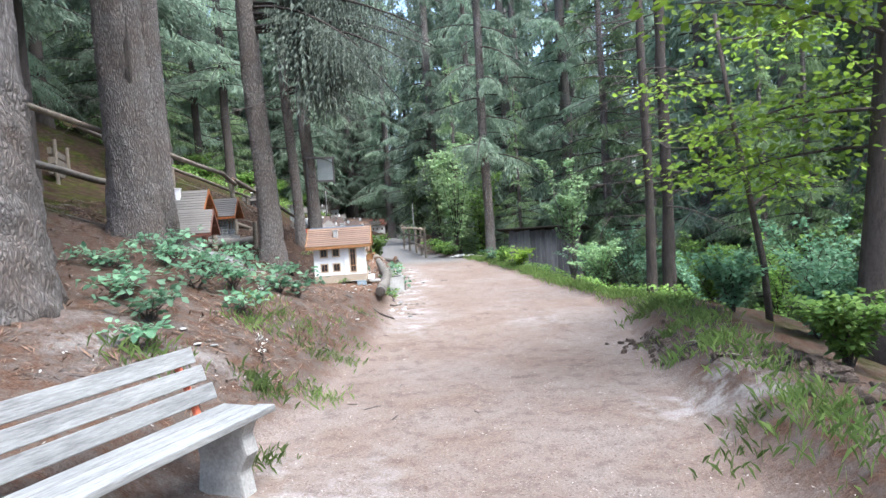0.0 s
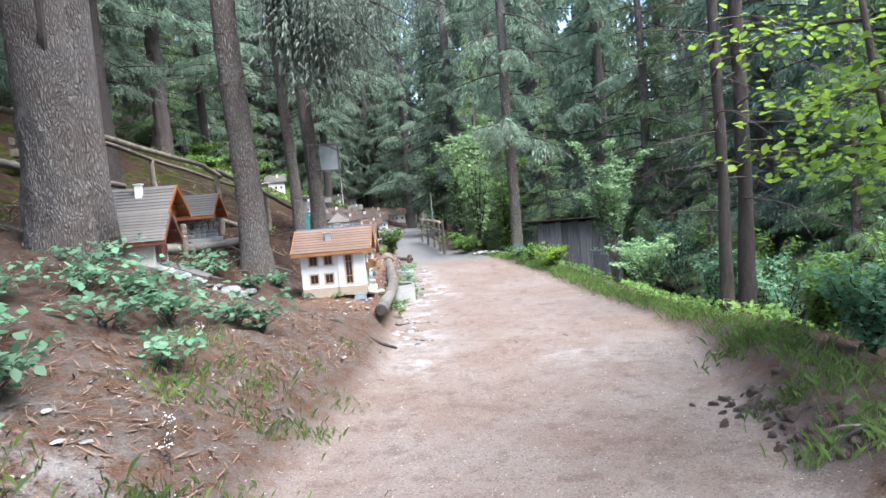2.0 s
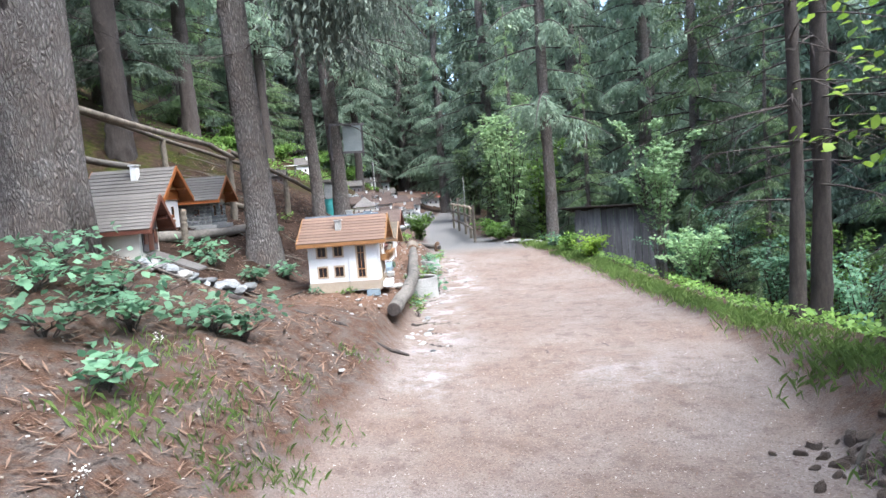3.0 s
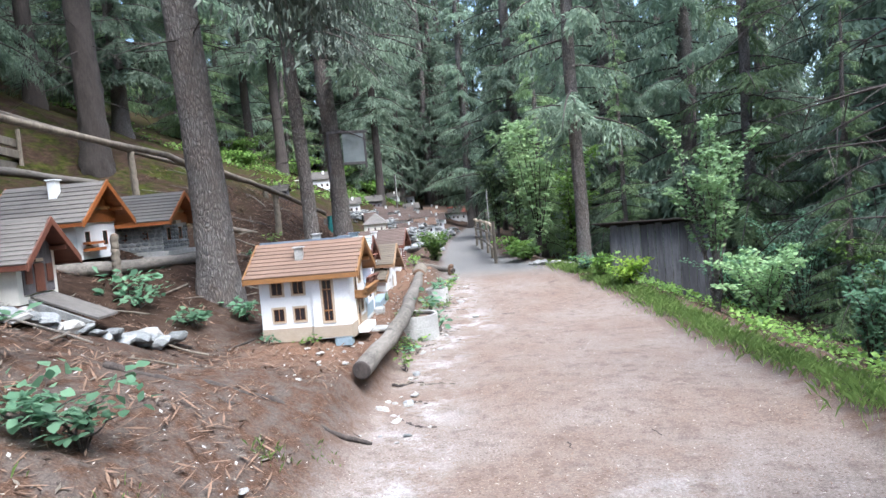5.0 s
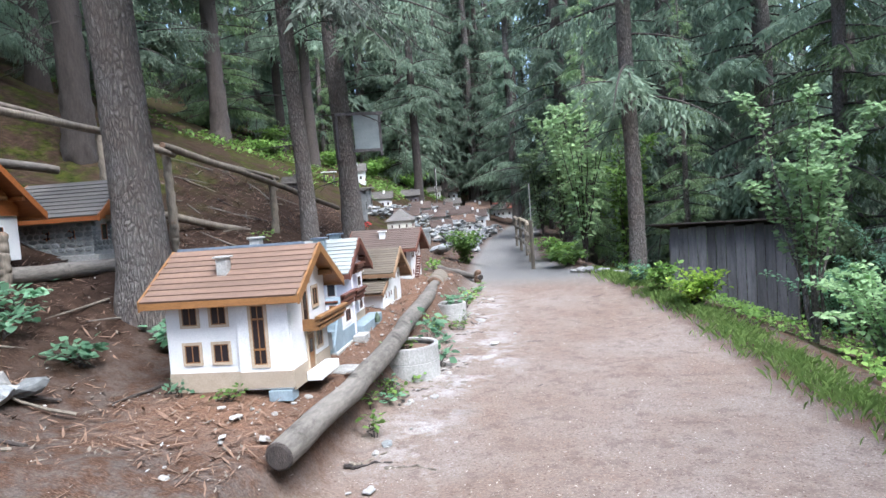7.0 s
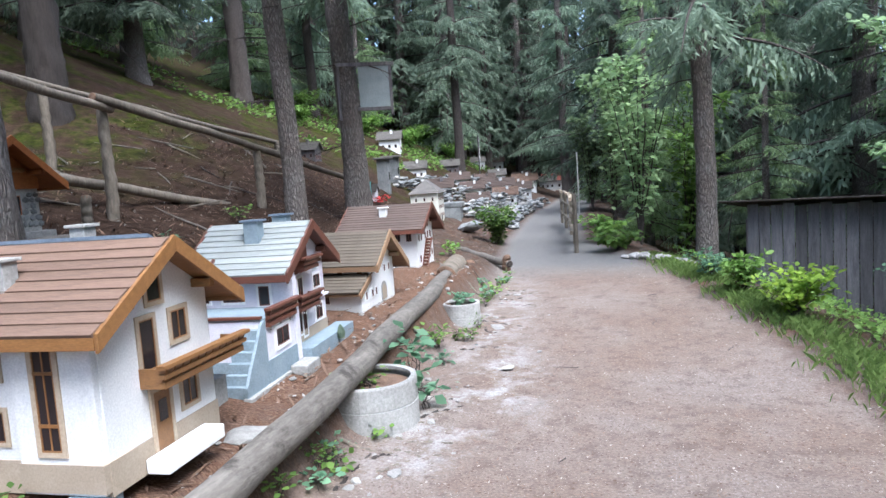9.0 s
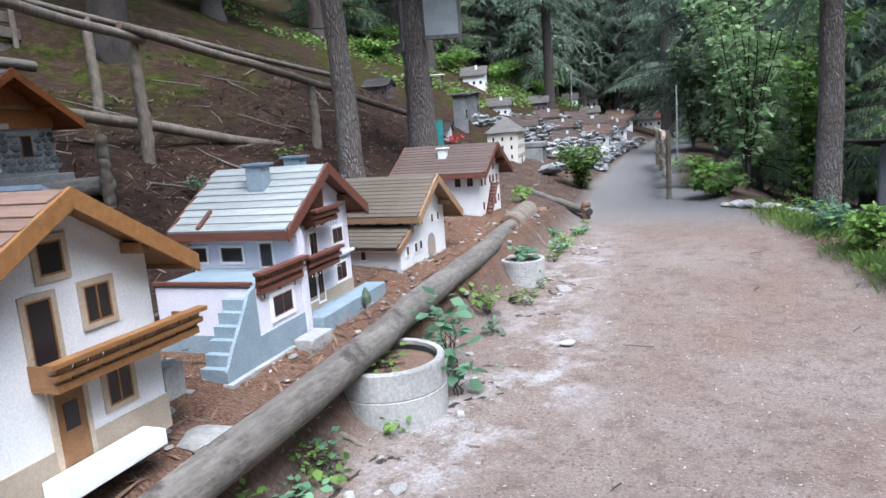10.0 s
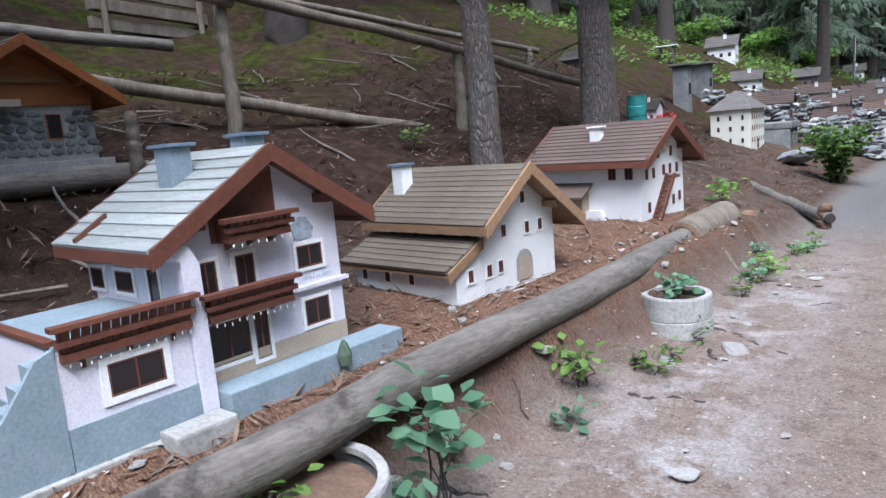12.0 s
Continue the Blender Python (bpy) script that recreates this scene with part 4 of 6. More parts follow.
def house_cream():
    h, s = gable_house("model_house", (-1.665, 14.11, 0.515), 2.0, 0.74, 0.81, 0.40, 0.615, 0.49,
                       "cream model farmhouse with olive board roof and arched gate", STUCCO, ROOF_OLIVE, TANWOOD, (0.06, 0.10, 0.14), 11, y0=0.19, back=0.05)
    low = part("lean_to", Shape().prism([(0.0, -0.03), (0.188, -0.03), (0.188, 0.27), (0.0, 0.165)], -0.74, -0.001, "x"), STUCCO, h, bevel=0.003)
    r = part("lean_to_roof", Shape().prism([(-0.06, 0.165), (0.188, 0.285), (0.188, 0.272), (-0.06, 0.152)], -0.78, 0.01, "x"), TANWOOD, h)
    roof_boards(r, ROOF_OLIVE, -0.78, 0.01, 0.188, 0.285, -0.06, 0.165, 6)
    part("barge_board", Shape().prism([(0.188, 0.305), (0.188, 0.255), (-0.07, 0.13), (-0.07, 0.18)], 0.012, 0.026, "x"), TANWOOD, h, bevel=0.002)
    for x in (-0.62, -0.44, -0.26, -0.08):
        window(h, "y", x, 0.305, 0.045, 0.055, None, REDWOOD, 0, d0=0.19)
    for x in (-0.66, -0.48, -0.30):
        window(h, "y", x, 0.085, 0.036, 0.06, TRIM_WHITE, REDWOOD, 1, d0=0.0, frame_w=0.008)
    for y, z in ((0.10, 0.10), (0.24, 0.10), (0.33, 0.105), (0.25, 0.29), (0.37, 0.28), (0.565, 0.27), (0.68, 0.27), (0.37, 0.42), (0.54, 0.43)):
        window(h, "x", y, z, 0.036, 0.06, TRIM_WHITE, REDWOOD, 1, frame_w=0.008)
    arch = [(0.46, 0.03), (0.60, 0.03)] + [(0.53 + 0.07 * math.cos(a), 0.12 + 0.07 * math.sin(a)) for a in np.linspace(0, math.pi, 9)]
    g = part("gateway", Shape().prism(arch, 0.001, 0.004, "x"), CONCRETE, h, "grey arched gateway")
    part("gate_shadow_board", Shape().prism([(0.53 + (a - 0.53) * 0.72, 0.03 + (b - 0.03) * 0.82) for a, b in arch], 0.0042, 0.007, "x"), BEIGE, g)
    part("footing", Shape().box((-0.2, -0.03, -0.06), (0.035, 0.85, -0.005)), CONCRETE, h, bevel=0.006)
    chimney(h, -0.66, 0.33, 0.45, 0.66, 0.08, 0.08, TRIM_WHITE, METAL_BLUE)


def house_farm():
    h, s = gable_house("model_house", (-1.90, 16.24, 0.56), 3.5, 0.86, 0.72, 0.52, 0.73, 0.36,
                       "white model farmhouse with brown board roof and outside stair", STUCCO, ROOF_BROWN, REDWOOD, (0.10, 0.10, 0.15), 11, back=0.05)
    for x in (-0.22, -0.09):
        window(h, "y", x, 0.34, 0.06, 0.085, None, REDWOOD, 1)
    for y, z in ((0.09, 0.33), (0.2, 0.33), (0.37, 0.34), (0.48, 0.34), (0.60, 0.34), (0.12, 0.09), (0.40, 0.10), (0.53, 0.10), (0.64, 0.12), (0.28, 0.47), (0.5, 0.47)):
        window(h, "x", y, z, 0.035, 0.075, None, REDWOOD, 1)
    stair = part("outside_stair", Shape().prism([(0.12, 0.0), (0.16, 0.0), (0.44, 0.34), (0.40, 0.35)], 0.003, 0.01, "x"), REDWOOD, h, "steep brown wooden stair")
    for k in range(9):
        part("step", Shape().box((0.0105, 0.14 + 0.028 * k, 0.01 + 0.034 * k), (0.0605, 0.175 + 0.028 * k, 0.03 + 0.034 * k)), REDWOOD, stair)
    part("stringer", Shape().prism([(0.12, 0.0), (0.16, 0.0), (0.44, 0.34), (0.40, 0.35)], 0.061, 0.07, "x"), REDWOOD, stair)
    part("landing", Shape().box((0.004, 0.39, 0.31), (0.07, 0.50, 0.33)), REDWOOD, stair)
    part("footing", Shape().box((-0.5, -0.06, -0.10), (0.12, 0.80, -0.01)), CONCRETE, h, bevel=0.008)
    part("side_shed", Shape().prism([(-0.10, -0.05), (-0.002, -0.05), (-0.002, 0.30), (-0.10, 0.25)], -0.80, -0.42, "x"), BEIGE, h)
    part("side_shed_roof", Shape().prism([(-0.16, 0.235), (-0.002, 0.325), (-0.002, 0.31), (-0.16, 0.22)], -0.84, -0.38, "x"), ROOF_BROWN, h)
    part("rough_wall", Shape().prism([(-0.42, -0.05), (-0.20, -0.05), (-0.20, 0.02), (-0.28, 0.06), (-0.30, 0.12), (-0.42, 0.12)], -0.05, -0.002, "y"), STUCCO, h)
    chimney(h, -0.42, 0.16, 0.55, 0.72, 0.085, 0.07, STUCCO, TRIM_WHITE)
    part("gable_hood", Shape().box((0.004, 0.30, 0.53), (0.03, 0.42, 0.58)), BEIGE, h)


def house_chalet(at, turn, L, W, eave, ridge, label, wall, roof, stone=False):
    h, s = gable_house("model_house", at, turn, L, W, eave, ridge, W / 2, label, wall, roof, ORANGEWOOD, (0.13, 0.16, 0.13), 9, back=0.06)
    zt = eave - 0.10
    sl = (ridge - eave) / (W / 2)
    part("timber_gable", Shape().prism([(0.004, zt), (W - 0.004, zt), (W - 0.004, eave - 0.016), (W / 2, ridge - 0.018), (0.004, eave - 0.016)], 0.001, 0.02, "x"), ORANGEWOOD, h, "orange stained timber gable")
    part("collar_beam", Shape().box((0.021, W * 0.2, zt + 0.13), (0.05, W * 0.8, zt + 0.16)), OCHRE, h)
    for y in (0.25, 0.7):
        window(h, "x", W * y, 0.10, 0.09, 0.15, None if stone else TRIM_WHITE, ORANGEWOOD, 0)
    for x in (-0.2, -0.45):
        window(h, "y", x, 0.12, 0.07, 0.09, None, ORANGEWOOD, 1)
    if stone:
        masonry(h, L, W, zt)
        part("base_slab", Shape().box((-L - 0.05, -0.06, -0.09), (0.08, W + 0.06, -0.031)), CONCRETE, h, bevel=0.006)
        part("bird_box", Shape().box((0.03, W * 0.25, zt - 0.01), (0.10, W * 0.45, zt + 0.03)), TRIM_BEIGE, h)
    else:
        part("flower_bench", Shape().box((0.02, 0.06, 0.05), (0.09, 0.36, 0.08)).box((0.02, 0.06, 0.12), (0.08, 0.36, 0.145)), ORANGEWOOD, h)
        chimney(h, -0.30, W * 0.28, eave, ridge + 0.05, 0.085, 0.085, TRIM_WHITE, TRIM_WHITE)
    return h


def masonry(h, L, W, top):
    """Small field stones laid proud of the rendered core."""
    g = random.Random(5)
    meshes = []
    for k in range(8):
        bm = bmesh.new()
        bmesh.ops.create_icosphere(bm, subdivisions=1, radius=0.5)
        for v in bm.verts:
            v.co *= 1 + 0.35 * noise.noise(v.co * 2 + Vector((k * 3, 0, 0)))
        me = bpy.data.meshes.new("stone")
        bm.to_mesh(me)
        bm.free()
        me.materials.append(STONE)
        meshes.append(me)
    core = part("stone_face", Shape().box((-L + 0.01, -0.004, -0.02), (0.004, 0.02, 0.0)), STONE, h)
    z = 0.0
    while z < top - 0.03:
        hh = g.uniform(0.035, 0.055)
        for face in ("x", "y"):
            u = 0.0
            while u < (W if face == "x" else L) - 0.03:
                w = g.uniform(0.05, 0.10)
                c, zc = u + w / 2, z + hh / 2
                u += w
                if face == "x" and any(abs(c - W * f) < 0.08 and 0.08 < zc < 0.27 for f in (0.25, 0.7)):
                    continue
                ob = new("stone", meshes[g.randrange(8)])
                ob.parent = core
                d = (0.0, c, zc) if face == "x" else (-c, 0.0, zc)
                sc = (0.03, w * 1.05, hh * 1.1) if face == "x" else (w * 1.05, 0.03, hh * 1.1)
                ob.matrix_local = Matrix.LocRotScale(d, Euler((g.uniform(-0.2, 0.2), 0, 0)), sc)
        z += hh


house_white()
house_lilac()
house_cream()
house_farm()
house_chalet((-4.06, 11.22, 1.42), 5.0, 0.85, 0.72, 0.44, 0.74, "white model chalet with orange timber gable on a log terrace", STUCCO, ROOF_GREY)
house_chalet((-3.98, 12.62, 1.40), 8.0, 0.80, 0.80, 0.40, 0.66, "stone model chalet with orange timber gable on a log terrace", CONCRETE, ROOF_GREY, True)


def house_barn():
    """The grey-roofed barn with its plank ramp, below the two chalets."""
    h, s = gable_house("model_barn", (-3.44, 9.66, 1.17), 8.0, 0.95, 0.52, 0.36, 0.60, 0.26,
                       "small model barn with grey board roof and plank ramp", STUCCO_CREAM, ROOF_GREY, REDWOOD, (0.10, 0.15, 0.10), 10, "model barn")
    part("timber_gable", Shape().prism([(0.06, 0.04), (0.46, 0.04), (0.46, 0.40), (0.26, 0.575), (0.06, 0.40)], 0.001, 0.012, "x"), SHEDWOOD, h, "dark weathered timber gable")
    for y in (0.12, 0.40):
        part("shutter", Shape().box((0.013, y - 0.04, 0.12), (0.024, y + 0.04, 0.26)), REDWOOD, h, bevel=0.003)
    part("door", Shape().box((0.013, 0.20, 0.05), (0.022, 0.32, 0.27)), REDWOOD, h)
    part("lintel_board", Shape().box((0.013, 0.21, 0.285), (0.03, 0.31, 0.31)), TRIM_BEIGE, h)
    part("ramp", Shape().prism([(0.02, 0.03), (0.02, 0.01), (0.52, -0.20), (0.52, -0.18)], 0.10, 0.42, "y"), ROOF_GREY, h, "weathered plank ramp", bevel=0.003)
    part("ramp_side", Shape().prism([(0.02, 0.0), (0.02, -0.2), (0.50, -0.21)], 0.075, 0.098, "y"), GREYWOOD, h)


house_barn()


# ---- far end of the little village ----
def far_house(x, y, w, h, label, wall, roof, turn=5.0, gable_wood=None, hip=False):
    z = height(x, y)
    t = thing("model_house", (x, y, z), label, "model house", turn, "miniature village")
    L, W, e = w * 0.8, w * 0.75, h * 0.70
    if hip:
        L, W = w * 0.55, w * 0.95
        part("wall", Shape().box((-L, 0, -0.1), (0, W, h * 0.68)), wall, t, bevel=0.004)
        s = Shape()
        o = 0.05
        s.v += [(-L - o, -o, h * 0.68), (o, -o, h * 0.68), (o, W + o, h * 0.68), (-L - o, W + o, h * 0.68), (-L / 2, L / 2, h), (-L / 2, W - L / 2, h)]
        s.f += [(0, 1, 4), (1, 2, 5, 4), (2, 3, 5), (3, 0, 4, 5), (3, 2, 1, 0)]
        part("roof", s, roof, t)
        for zz in (0.12, 0.32, 0.50):
            for k in range(6):
                window(t, "x", W * (0.1 + 0.16 * k), h * zz, 0.035, 0.07, None, REDWOOD, 0)
            for k in range(3):
                window(t, "y", -L * (0.2 + 0.3 * k), h * zz, 0.035, 0.07, None, REDWOOD, 0)
        # arched dark plate on the wall, in place of the shade inside the gateway
        arch = [(W * 0.5 - 0.05, 0.0), (W * 0.5 + 0.05, 0.0)] + [(W * 0.5 + 0.05 * math.cos(a), 0.09 + 0.05 * math.sin(a)) for a in np.linspace(0, math.pi, 7)]
        part("gateway", Shape().prism(arch, 0.001, 0.006, "x"), PANE, t)
        return
    part("wall", Shape().prism([(0, -0.1), (W, -0.1), (W, e), (W / 2, h - 0.01), (0, e)], -L, 0, "x"), wall, t, bevel=0.003)
    sl = (h - e) / (W / 2)
    o = w * 0.09
    r = part("roof", Shape().prism([(-o, e - sl * o + 0.02), (W / 2, h + 0.02), (W + o, e - sl * o + 0.02), (W + o, e - sl * o), (W / 2, h), (-o, e - sl * o)], -L - o, o, "x"), roof, t)
    for k in range(6):
        f = (k + 0.5) / 6
        for sg in (-1, 1):
            yy = W / 2 + sg * (W / 2 + o) * f
            part("roof_board", Shape().box((-L - o, yy - 0.012, h + 0.02 - sl * (W / 2 + o) * f), (o, yy + 0.012, h + 0.034 - sl * (W / 2 + o) * f)), roof, r)
    if gable_wood:
        part("timber_gable", Shape().prism([(0.0, e * 0.75), (W, e * 0.75), (W, e), (W / 2, h - 0.012), (0, e)], 0.001, 0.012, "x"), gable_wood, t)
    for k in range(3):
        window(t, "x", W * (0.2 + 0.3 * k), e * 0.3, w * 0.09, w * 0.12, None, REDWOOD, 0)
        window(t, "y", -L * (0.2 + 0.3 * k), e * 0.4, w * 0.09, w * 0.12, None, REDWOOD, 0)
    chimney(t, -L * 0.4, W * 0.3, e, h + 0.05, w * 0.09, w * 0.09, wall, roof)


far_house(-3.36, 21.90, 1.00, 0.86, "tall cream model town house with dark hipped roof", STUCCO_CREAM, ROOF_GREY, 10, hip=True)
far_house(-4.30, 20.95, 0.40, 0.34, "small pink model house with dark roof", STUCCO_LILAC, ROOF_GREY, 10)
far_house(-5.74, 21.5, 0.55, 0.42, "dark timber model hut on the slope", SHEDWOOD, ROOF_GREY, 10)
far_house(-7.86, 32.3, 0.95, 0.85, "white model house with dark roof high on the slope", STUCCO, ROOF_GREY, 15)
far_house(-5.21, 31.6, 0.85, 0.66, "white model chalet with brown timber gable", STUCCO, ROOF_BROWN, 15, REDWOOD)
far_house(-5.14, 35.4, 0.90, 0.70, "brown timber model farmhouse", SHEDWOOD, ROOF_BROWN, 15)
far_house(-4.24, 34.3, 1.35, 0.85, "white model farmhouse with weathered roof", STUCCO, ROOF_BROWN, 12)
far_house(-4.59, 42.4, 1.35, 1.0, "white model house with orange-brown roof", STUCCO, ROOF_TAN, 12)
far_house(-4.44, 48.5, 1.1, 0.9, "white model house with dark roof", STUCCO, ROOF_GREY, 12)
far_house(-4.17, 50.0, 1.4, 1.1, "white model house with red roof", STUCCO, plain("red_roof", (0.22, 0.06, 0.045), (0.33, 0.11, 0.08), 6), 12)
far_house(-6.90, 46.0, 1.2, 1.0, "white model house with red-brown roof", STUCCO, ROOF_BROWN, 15, REDWOOD)
far_house(-7.01, 42.0, 0.8, 0.7, "white model house with dark roof", STUCCO, ROOF_GREY, 15)
far_house(-3.80, 29.6, 0.62, 0.42, "low white model house among the stones", STUCCO, ROOF_BROWN, 14)
far_house(-4.45, 38.6, 1.0, 0.72, "white model house with tan roof", STUCCO, ROOF_TAN, 14, TANWOOD)
far_house(-5.75, 40.6, 0.9, 0.75, "white model chalet with dark roof", STUCCO, ROOF_GREY, 15, REDWOOD)
far_house(-6.25, 34.2, 0.8, 0.66, "brown timber model barn on the slope", SHEDWOOD, ROOF_GREY, 15)
far_house(-5.45, 45.5, 1.0, 0.8, "white model house with brown gable", STUCCO, ROOF_BROWN, 13, REDWOOD)
far_house(-6.35, 51.0, 0.9, 0.8, "brown timber model hut", REDWOOD, ROOF_TAN, 15)
far_house(-3.50, 27.0, 0.70, 0.58, "white model chalet with dark timber upper storey", STUCCO, ROOF_BROWN, 16, REDWOOD)
far_house(-4.30, 26.2, 0.80, 0.66, "dark timber model barn above the stones", SHEDWOOD, ROOF_BROWN, 14)
far_house(-3.60, 31.6, 0.90, 0.72, "white model house with orange-brown roof", STUCCO, ROOF_TAN, 14)
far_house(-4.40, 30.2, 0.85, 0.66, "brown timber model farmhouse above the stones", STUCCO, ROOF_BROWN, 12, REDWOOD)
far_house(-3.90, 36.6, 1.00, 0.80, "white model house with brown roof", STUCCO, ROOF_BROWN, 13, TANWOOD)
far_house(-5.70, 28.4, 0.75, 0.62, "small white model chalet in the herbs", STUCCO, ROOF_GREY, 15, SHEDWOOD)


def rock_mesh(seed, mat, sub=2, flat=0.7):
    bm = bmesh.new()
    bmesh.ops.create_icosphere(bm, subdivisions=sub, radius=0.5)
    for v in bm.verts:
        n = v.co.normalized()
        v.co *= 1 + 0.45 * noise.noise(n * 1.3 + Vector((seed * 3.1, 0, 0))) + 0.12 * noise.noise(n * 4 + Vector((0, seed, 0)))
        v.co.z *= flat
    me = bpy.data.meshes.new("stone")
    bm.to_mesh(me)
    bm.free()
    me.materials.append(mat)
    return me


ROCKS = [rock_mesh(k, (STONE, STONE_PALE)[k % 3 == 0], 2, 0.45 + 0.1 * (k % 4)) for k in range(12)]
dice = random.Random(11)


def stone(x, y, size, label="grey field stone on the needle litter", up=0.0, which=None, group="loose stones", z=None, long=1.0):
    ob = new("stone", ROCKS[dice.randrange(12) if which is None else which])
    zz = height(x, y) if z is None else z
    ob.matrix_world = Matrix.LocRotScale((x, y, zz + up + size * 0.12), Euler((dice.uniform(-0.2, 0.2), dice.uniform(-0.2, 0.2), dice.uniform(0, 6.28))), (size * long, size, size * 0.8))
    return tagged(ob, label, "stone", group)


# dry-stone walls: beside the barn, and along the far village
for k in range(16):
    f = k / 15
    stone(-3.15 + 0.50 * f, 9.15 + 1.2 * f, dice.uniform(0.12, 0.23), "flat lichened stone of a low dry wall", dice.uniform(0, 0.06), group="dry stone wall", long=1.4)
stone(-2.80, 10.25, 0.26, "pale angular block beside the barn", which=3)
for k in range(120):
    f = dice.random()
    y = 24.4 + 12.0 * f ** 1.3
    x0 = float(np.interp(y, YS, PATH_L))
    d = dice.uniform(0.25, 1.7)
    stone(x0 - d, y, dice.uniform(0.10, 0.28), "grey slab in a tumbled stone terrace", dice.uniform(0.0, 0.08) + 0.03 * d, group="village stone terrace", long=1.5)


def rubble(name, mat, label, seed, share):
    """Coursed slabs of three low terrace walls, heaped and uneven."""
    g = random.Random(seed)
    s = Shape()
    bm = bmesh.new()
    bmesh.ops.create_icosphere(bm, subdivisions=1, radius=0.5)
    ball = [v.co.copy() for v in bm.verts]
    tri = [tuple(v.index for v in f.verts) for f in bm.faces]
    bm.free()
    for d, courses in ((0.35, 3), (1.15, 5), (2.1, 4), (2.9, 3)):
        y = 24.2
        while y < 37.0:
            y += g.uniform(0.14, 0.26)
            x = float(np.interp(y, YS, PATH_L)) - d + g.uniform(-0.12, 0.12)
            z = height(x, y)
            for c in range(courses):
                if g.random() > share:
                    continue
                m = Matrix.LocRotScale((x + g.uniform(-0.08, 0.08), y + g.uniform(-0.08, 0.08), z + 0.04 + 0.085 * c), Euler((g.uniform(-0.3, 0.3), g.uniform(-0.3, 0.3), g.uniform(0, 3))), (g.uniform(0.14, 0.32), g.uniform(0.11, 0.22), g.uniform(0.05, 0.11)))
                i, o = len(s.v), Vector((g.uniform(0, 50), 0, 0))
                s.v += [tuple(m @ (q * (1 + 0.5 * noise.noise(q * 2.2 + o)))) for q in ball]
                s.f += [tuple(i + k for k in t) for t in tri]
    tagged(new(name, s.mesh(name, mat)), label, "stones", kind="stuff")


rubble("terrace_rubble", STONE, "grey slabs heaped in terraces below the model village", 41, 0.62)
rubble("pale_rubble", STONE_PALE, "pale slabs heaped in terraces below the model village", 42, 0.14)
stone(-2.75, 21.9, 0.55, "rounded dark boulder beside the path", 0.05, 4)
tw = thing("stone_trough", (-3.30, 23.2, height(-3.3, 23.2)), "stone lintel shelter with two dark openings", "shelter", 12)
part("lintel", Shape().box((-0.5, -0.05, 0.30), (0.06, 0.95, 0.40)), STONE, tw, bevel=0.02)
for y in (0.0, 0.42, 0.86):
    part("pier", Shape().box((-0.45, y - 0.04, -0.2), (0.03, y + 0.06, 0.299)), STONE, tw, bevel=0.02)
part("back_wall", Shape().box((-0.5, 0.03, -0.2), (-0.46, 0.81, 0.299)), SHEDWOOD, tw)
for x, y, w, hh in ((-4.84, 22.86, 0.24, 0.70), (-5.30, 24.6, 0.30, 0.62)):
    t = thing("stone_tower", (x, y, height(x, y)), "small ruined stone tower with a slab roof", "tower", 8, "model towers")
    part("wall", Shape().prism([(-w / 2, -w / 2), (w / 2, -w / 2), (w / 2, w / 2), (-w / 2, w / 2)], -0.1, hh, "z"), STONE, t, bevel=0.015)
    part("roof_slab", Shape().box((-w * 0.75, -w * 0.75, hh + 0.002), (w * 0.75, w * 0.75, hh + 0.04)), ROOF_GREY, t, bevel=0.008)
    # dark plate on the solid wall stands in for a shaded opening
    part("opening", Shape().box((w / 2 - 0.004, -w * 0.2, hh * 0.35), (w / 2 + 0.006, w * 0.2, hh * 0.6)), PANE, t)
t = thing("drum", rest(-4.23, 20.3), "teal painted metal drum", "drum")
part("body", Shape().tube([(0, 0, -0.05), (0, 0, 0.12), (0, 0, 0.13), (0, 0, 0.25), (0, 0, 0.26), (0, 0, 0.38)], [0.125, 0.125, 0.131, 0.131, 0.125, 0.125], 20), TEAL, t)
part("lid", Shape().tube([(0, 0, 0.381), (0, 0, 0.40)], [0.132, 0.130], 20), TEAL, t)
t = thing("banner", rest(-6.5, 38.7), "narrow white upright banner on a dark post", "banner", 15)
part("post", Shape().tube([(0, 0, -0.1), (0, 0, 1.75)], [0.03, 0.03], 8), SHEDWOOD, t)
part("cloth", Shape().box((0.035, -0.07, 0.25), (0.045, 0.09, 1.65)), TRIM_WHITE, t)
t = thing("sheet_roof", rest(-7.28, 27.1), "tilted pale sheet roof on short posts", "roof", 20)
for x, y in ((-0.15, -0.1), (0.15, -0.1), (-0.15, 0.15), (0.15, 0.15)):
    part("post", Shape().tube([(x, y, -0.1), (x, y, 0.33)], [0.02, 0.02], 6), SHEDWOOD, t)
part("sheet", Shape().box((-0.24, -0.18, 0.34), (0.24, 0.24, 0.36)), TRIM_WHITE, t, bevel=0.004)

# board hung on the spruce
t = thing("notice_board", (-3.12, 17.98, 2.62), "grey notice board in a dark frame fixed on a spruce", "notice board", 28)
part("panel", Shape().box((-0.06, 0.0, 0.02), (0.36, 0.02, 0.58)), BOARD_GREY, t)
for a, b in (((-0.36, -0.012, 0.58), (0.44, 0.03, 0.63)), ((-0.10, -0.012, -0.03), (0.40, 0.03, 0.019)), ((0.361, -0.012, -0.10), (0.40, 0.03, 0.579)), ((-0.36, -0.012, -0.15), (-0.32, 0.03, 0.579))):
    part("frame_rail", Shape().box(a, b), SHEDWOOD, t, bevel=0.004)


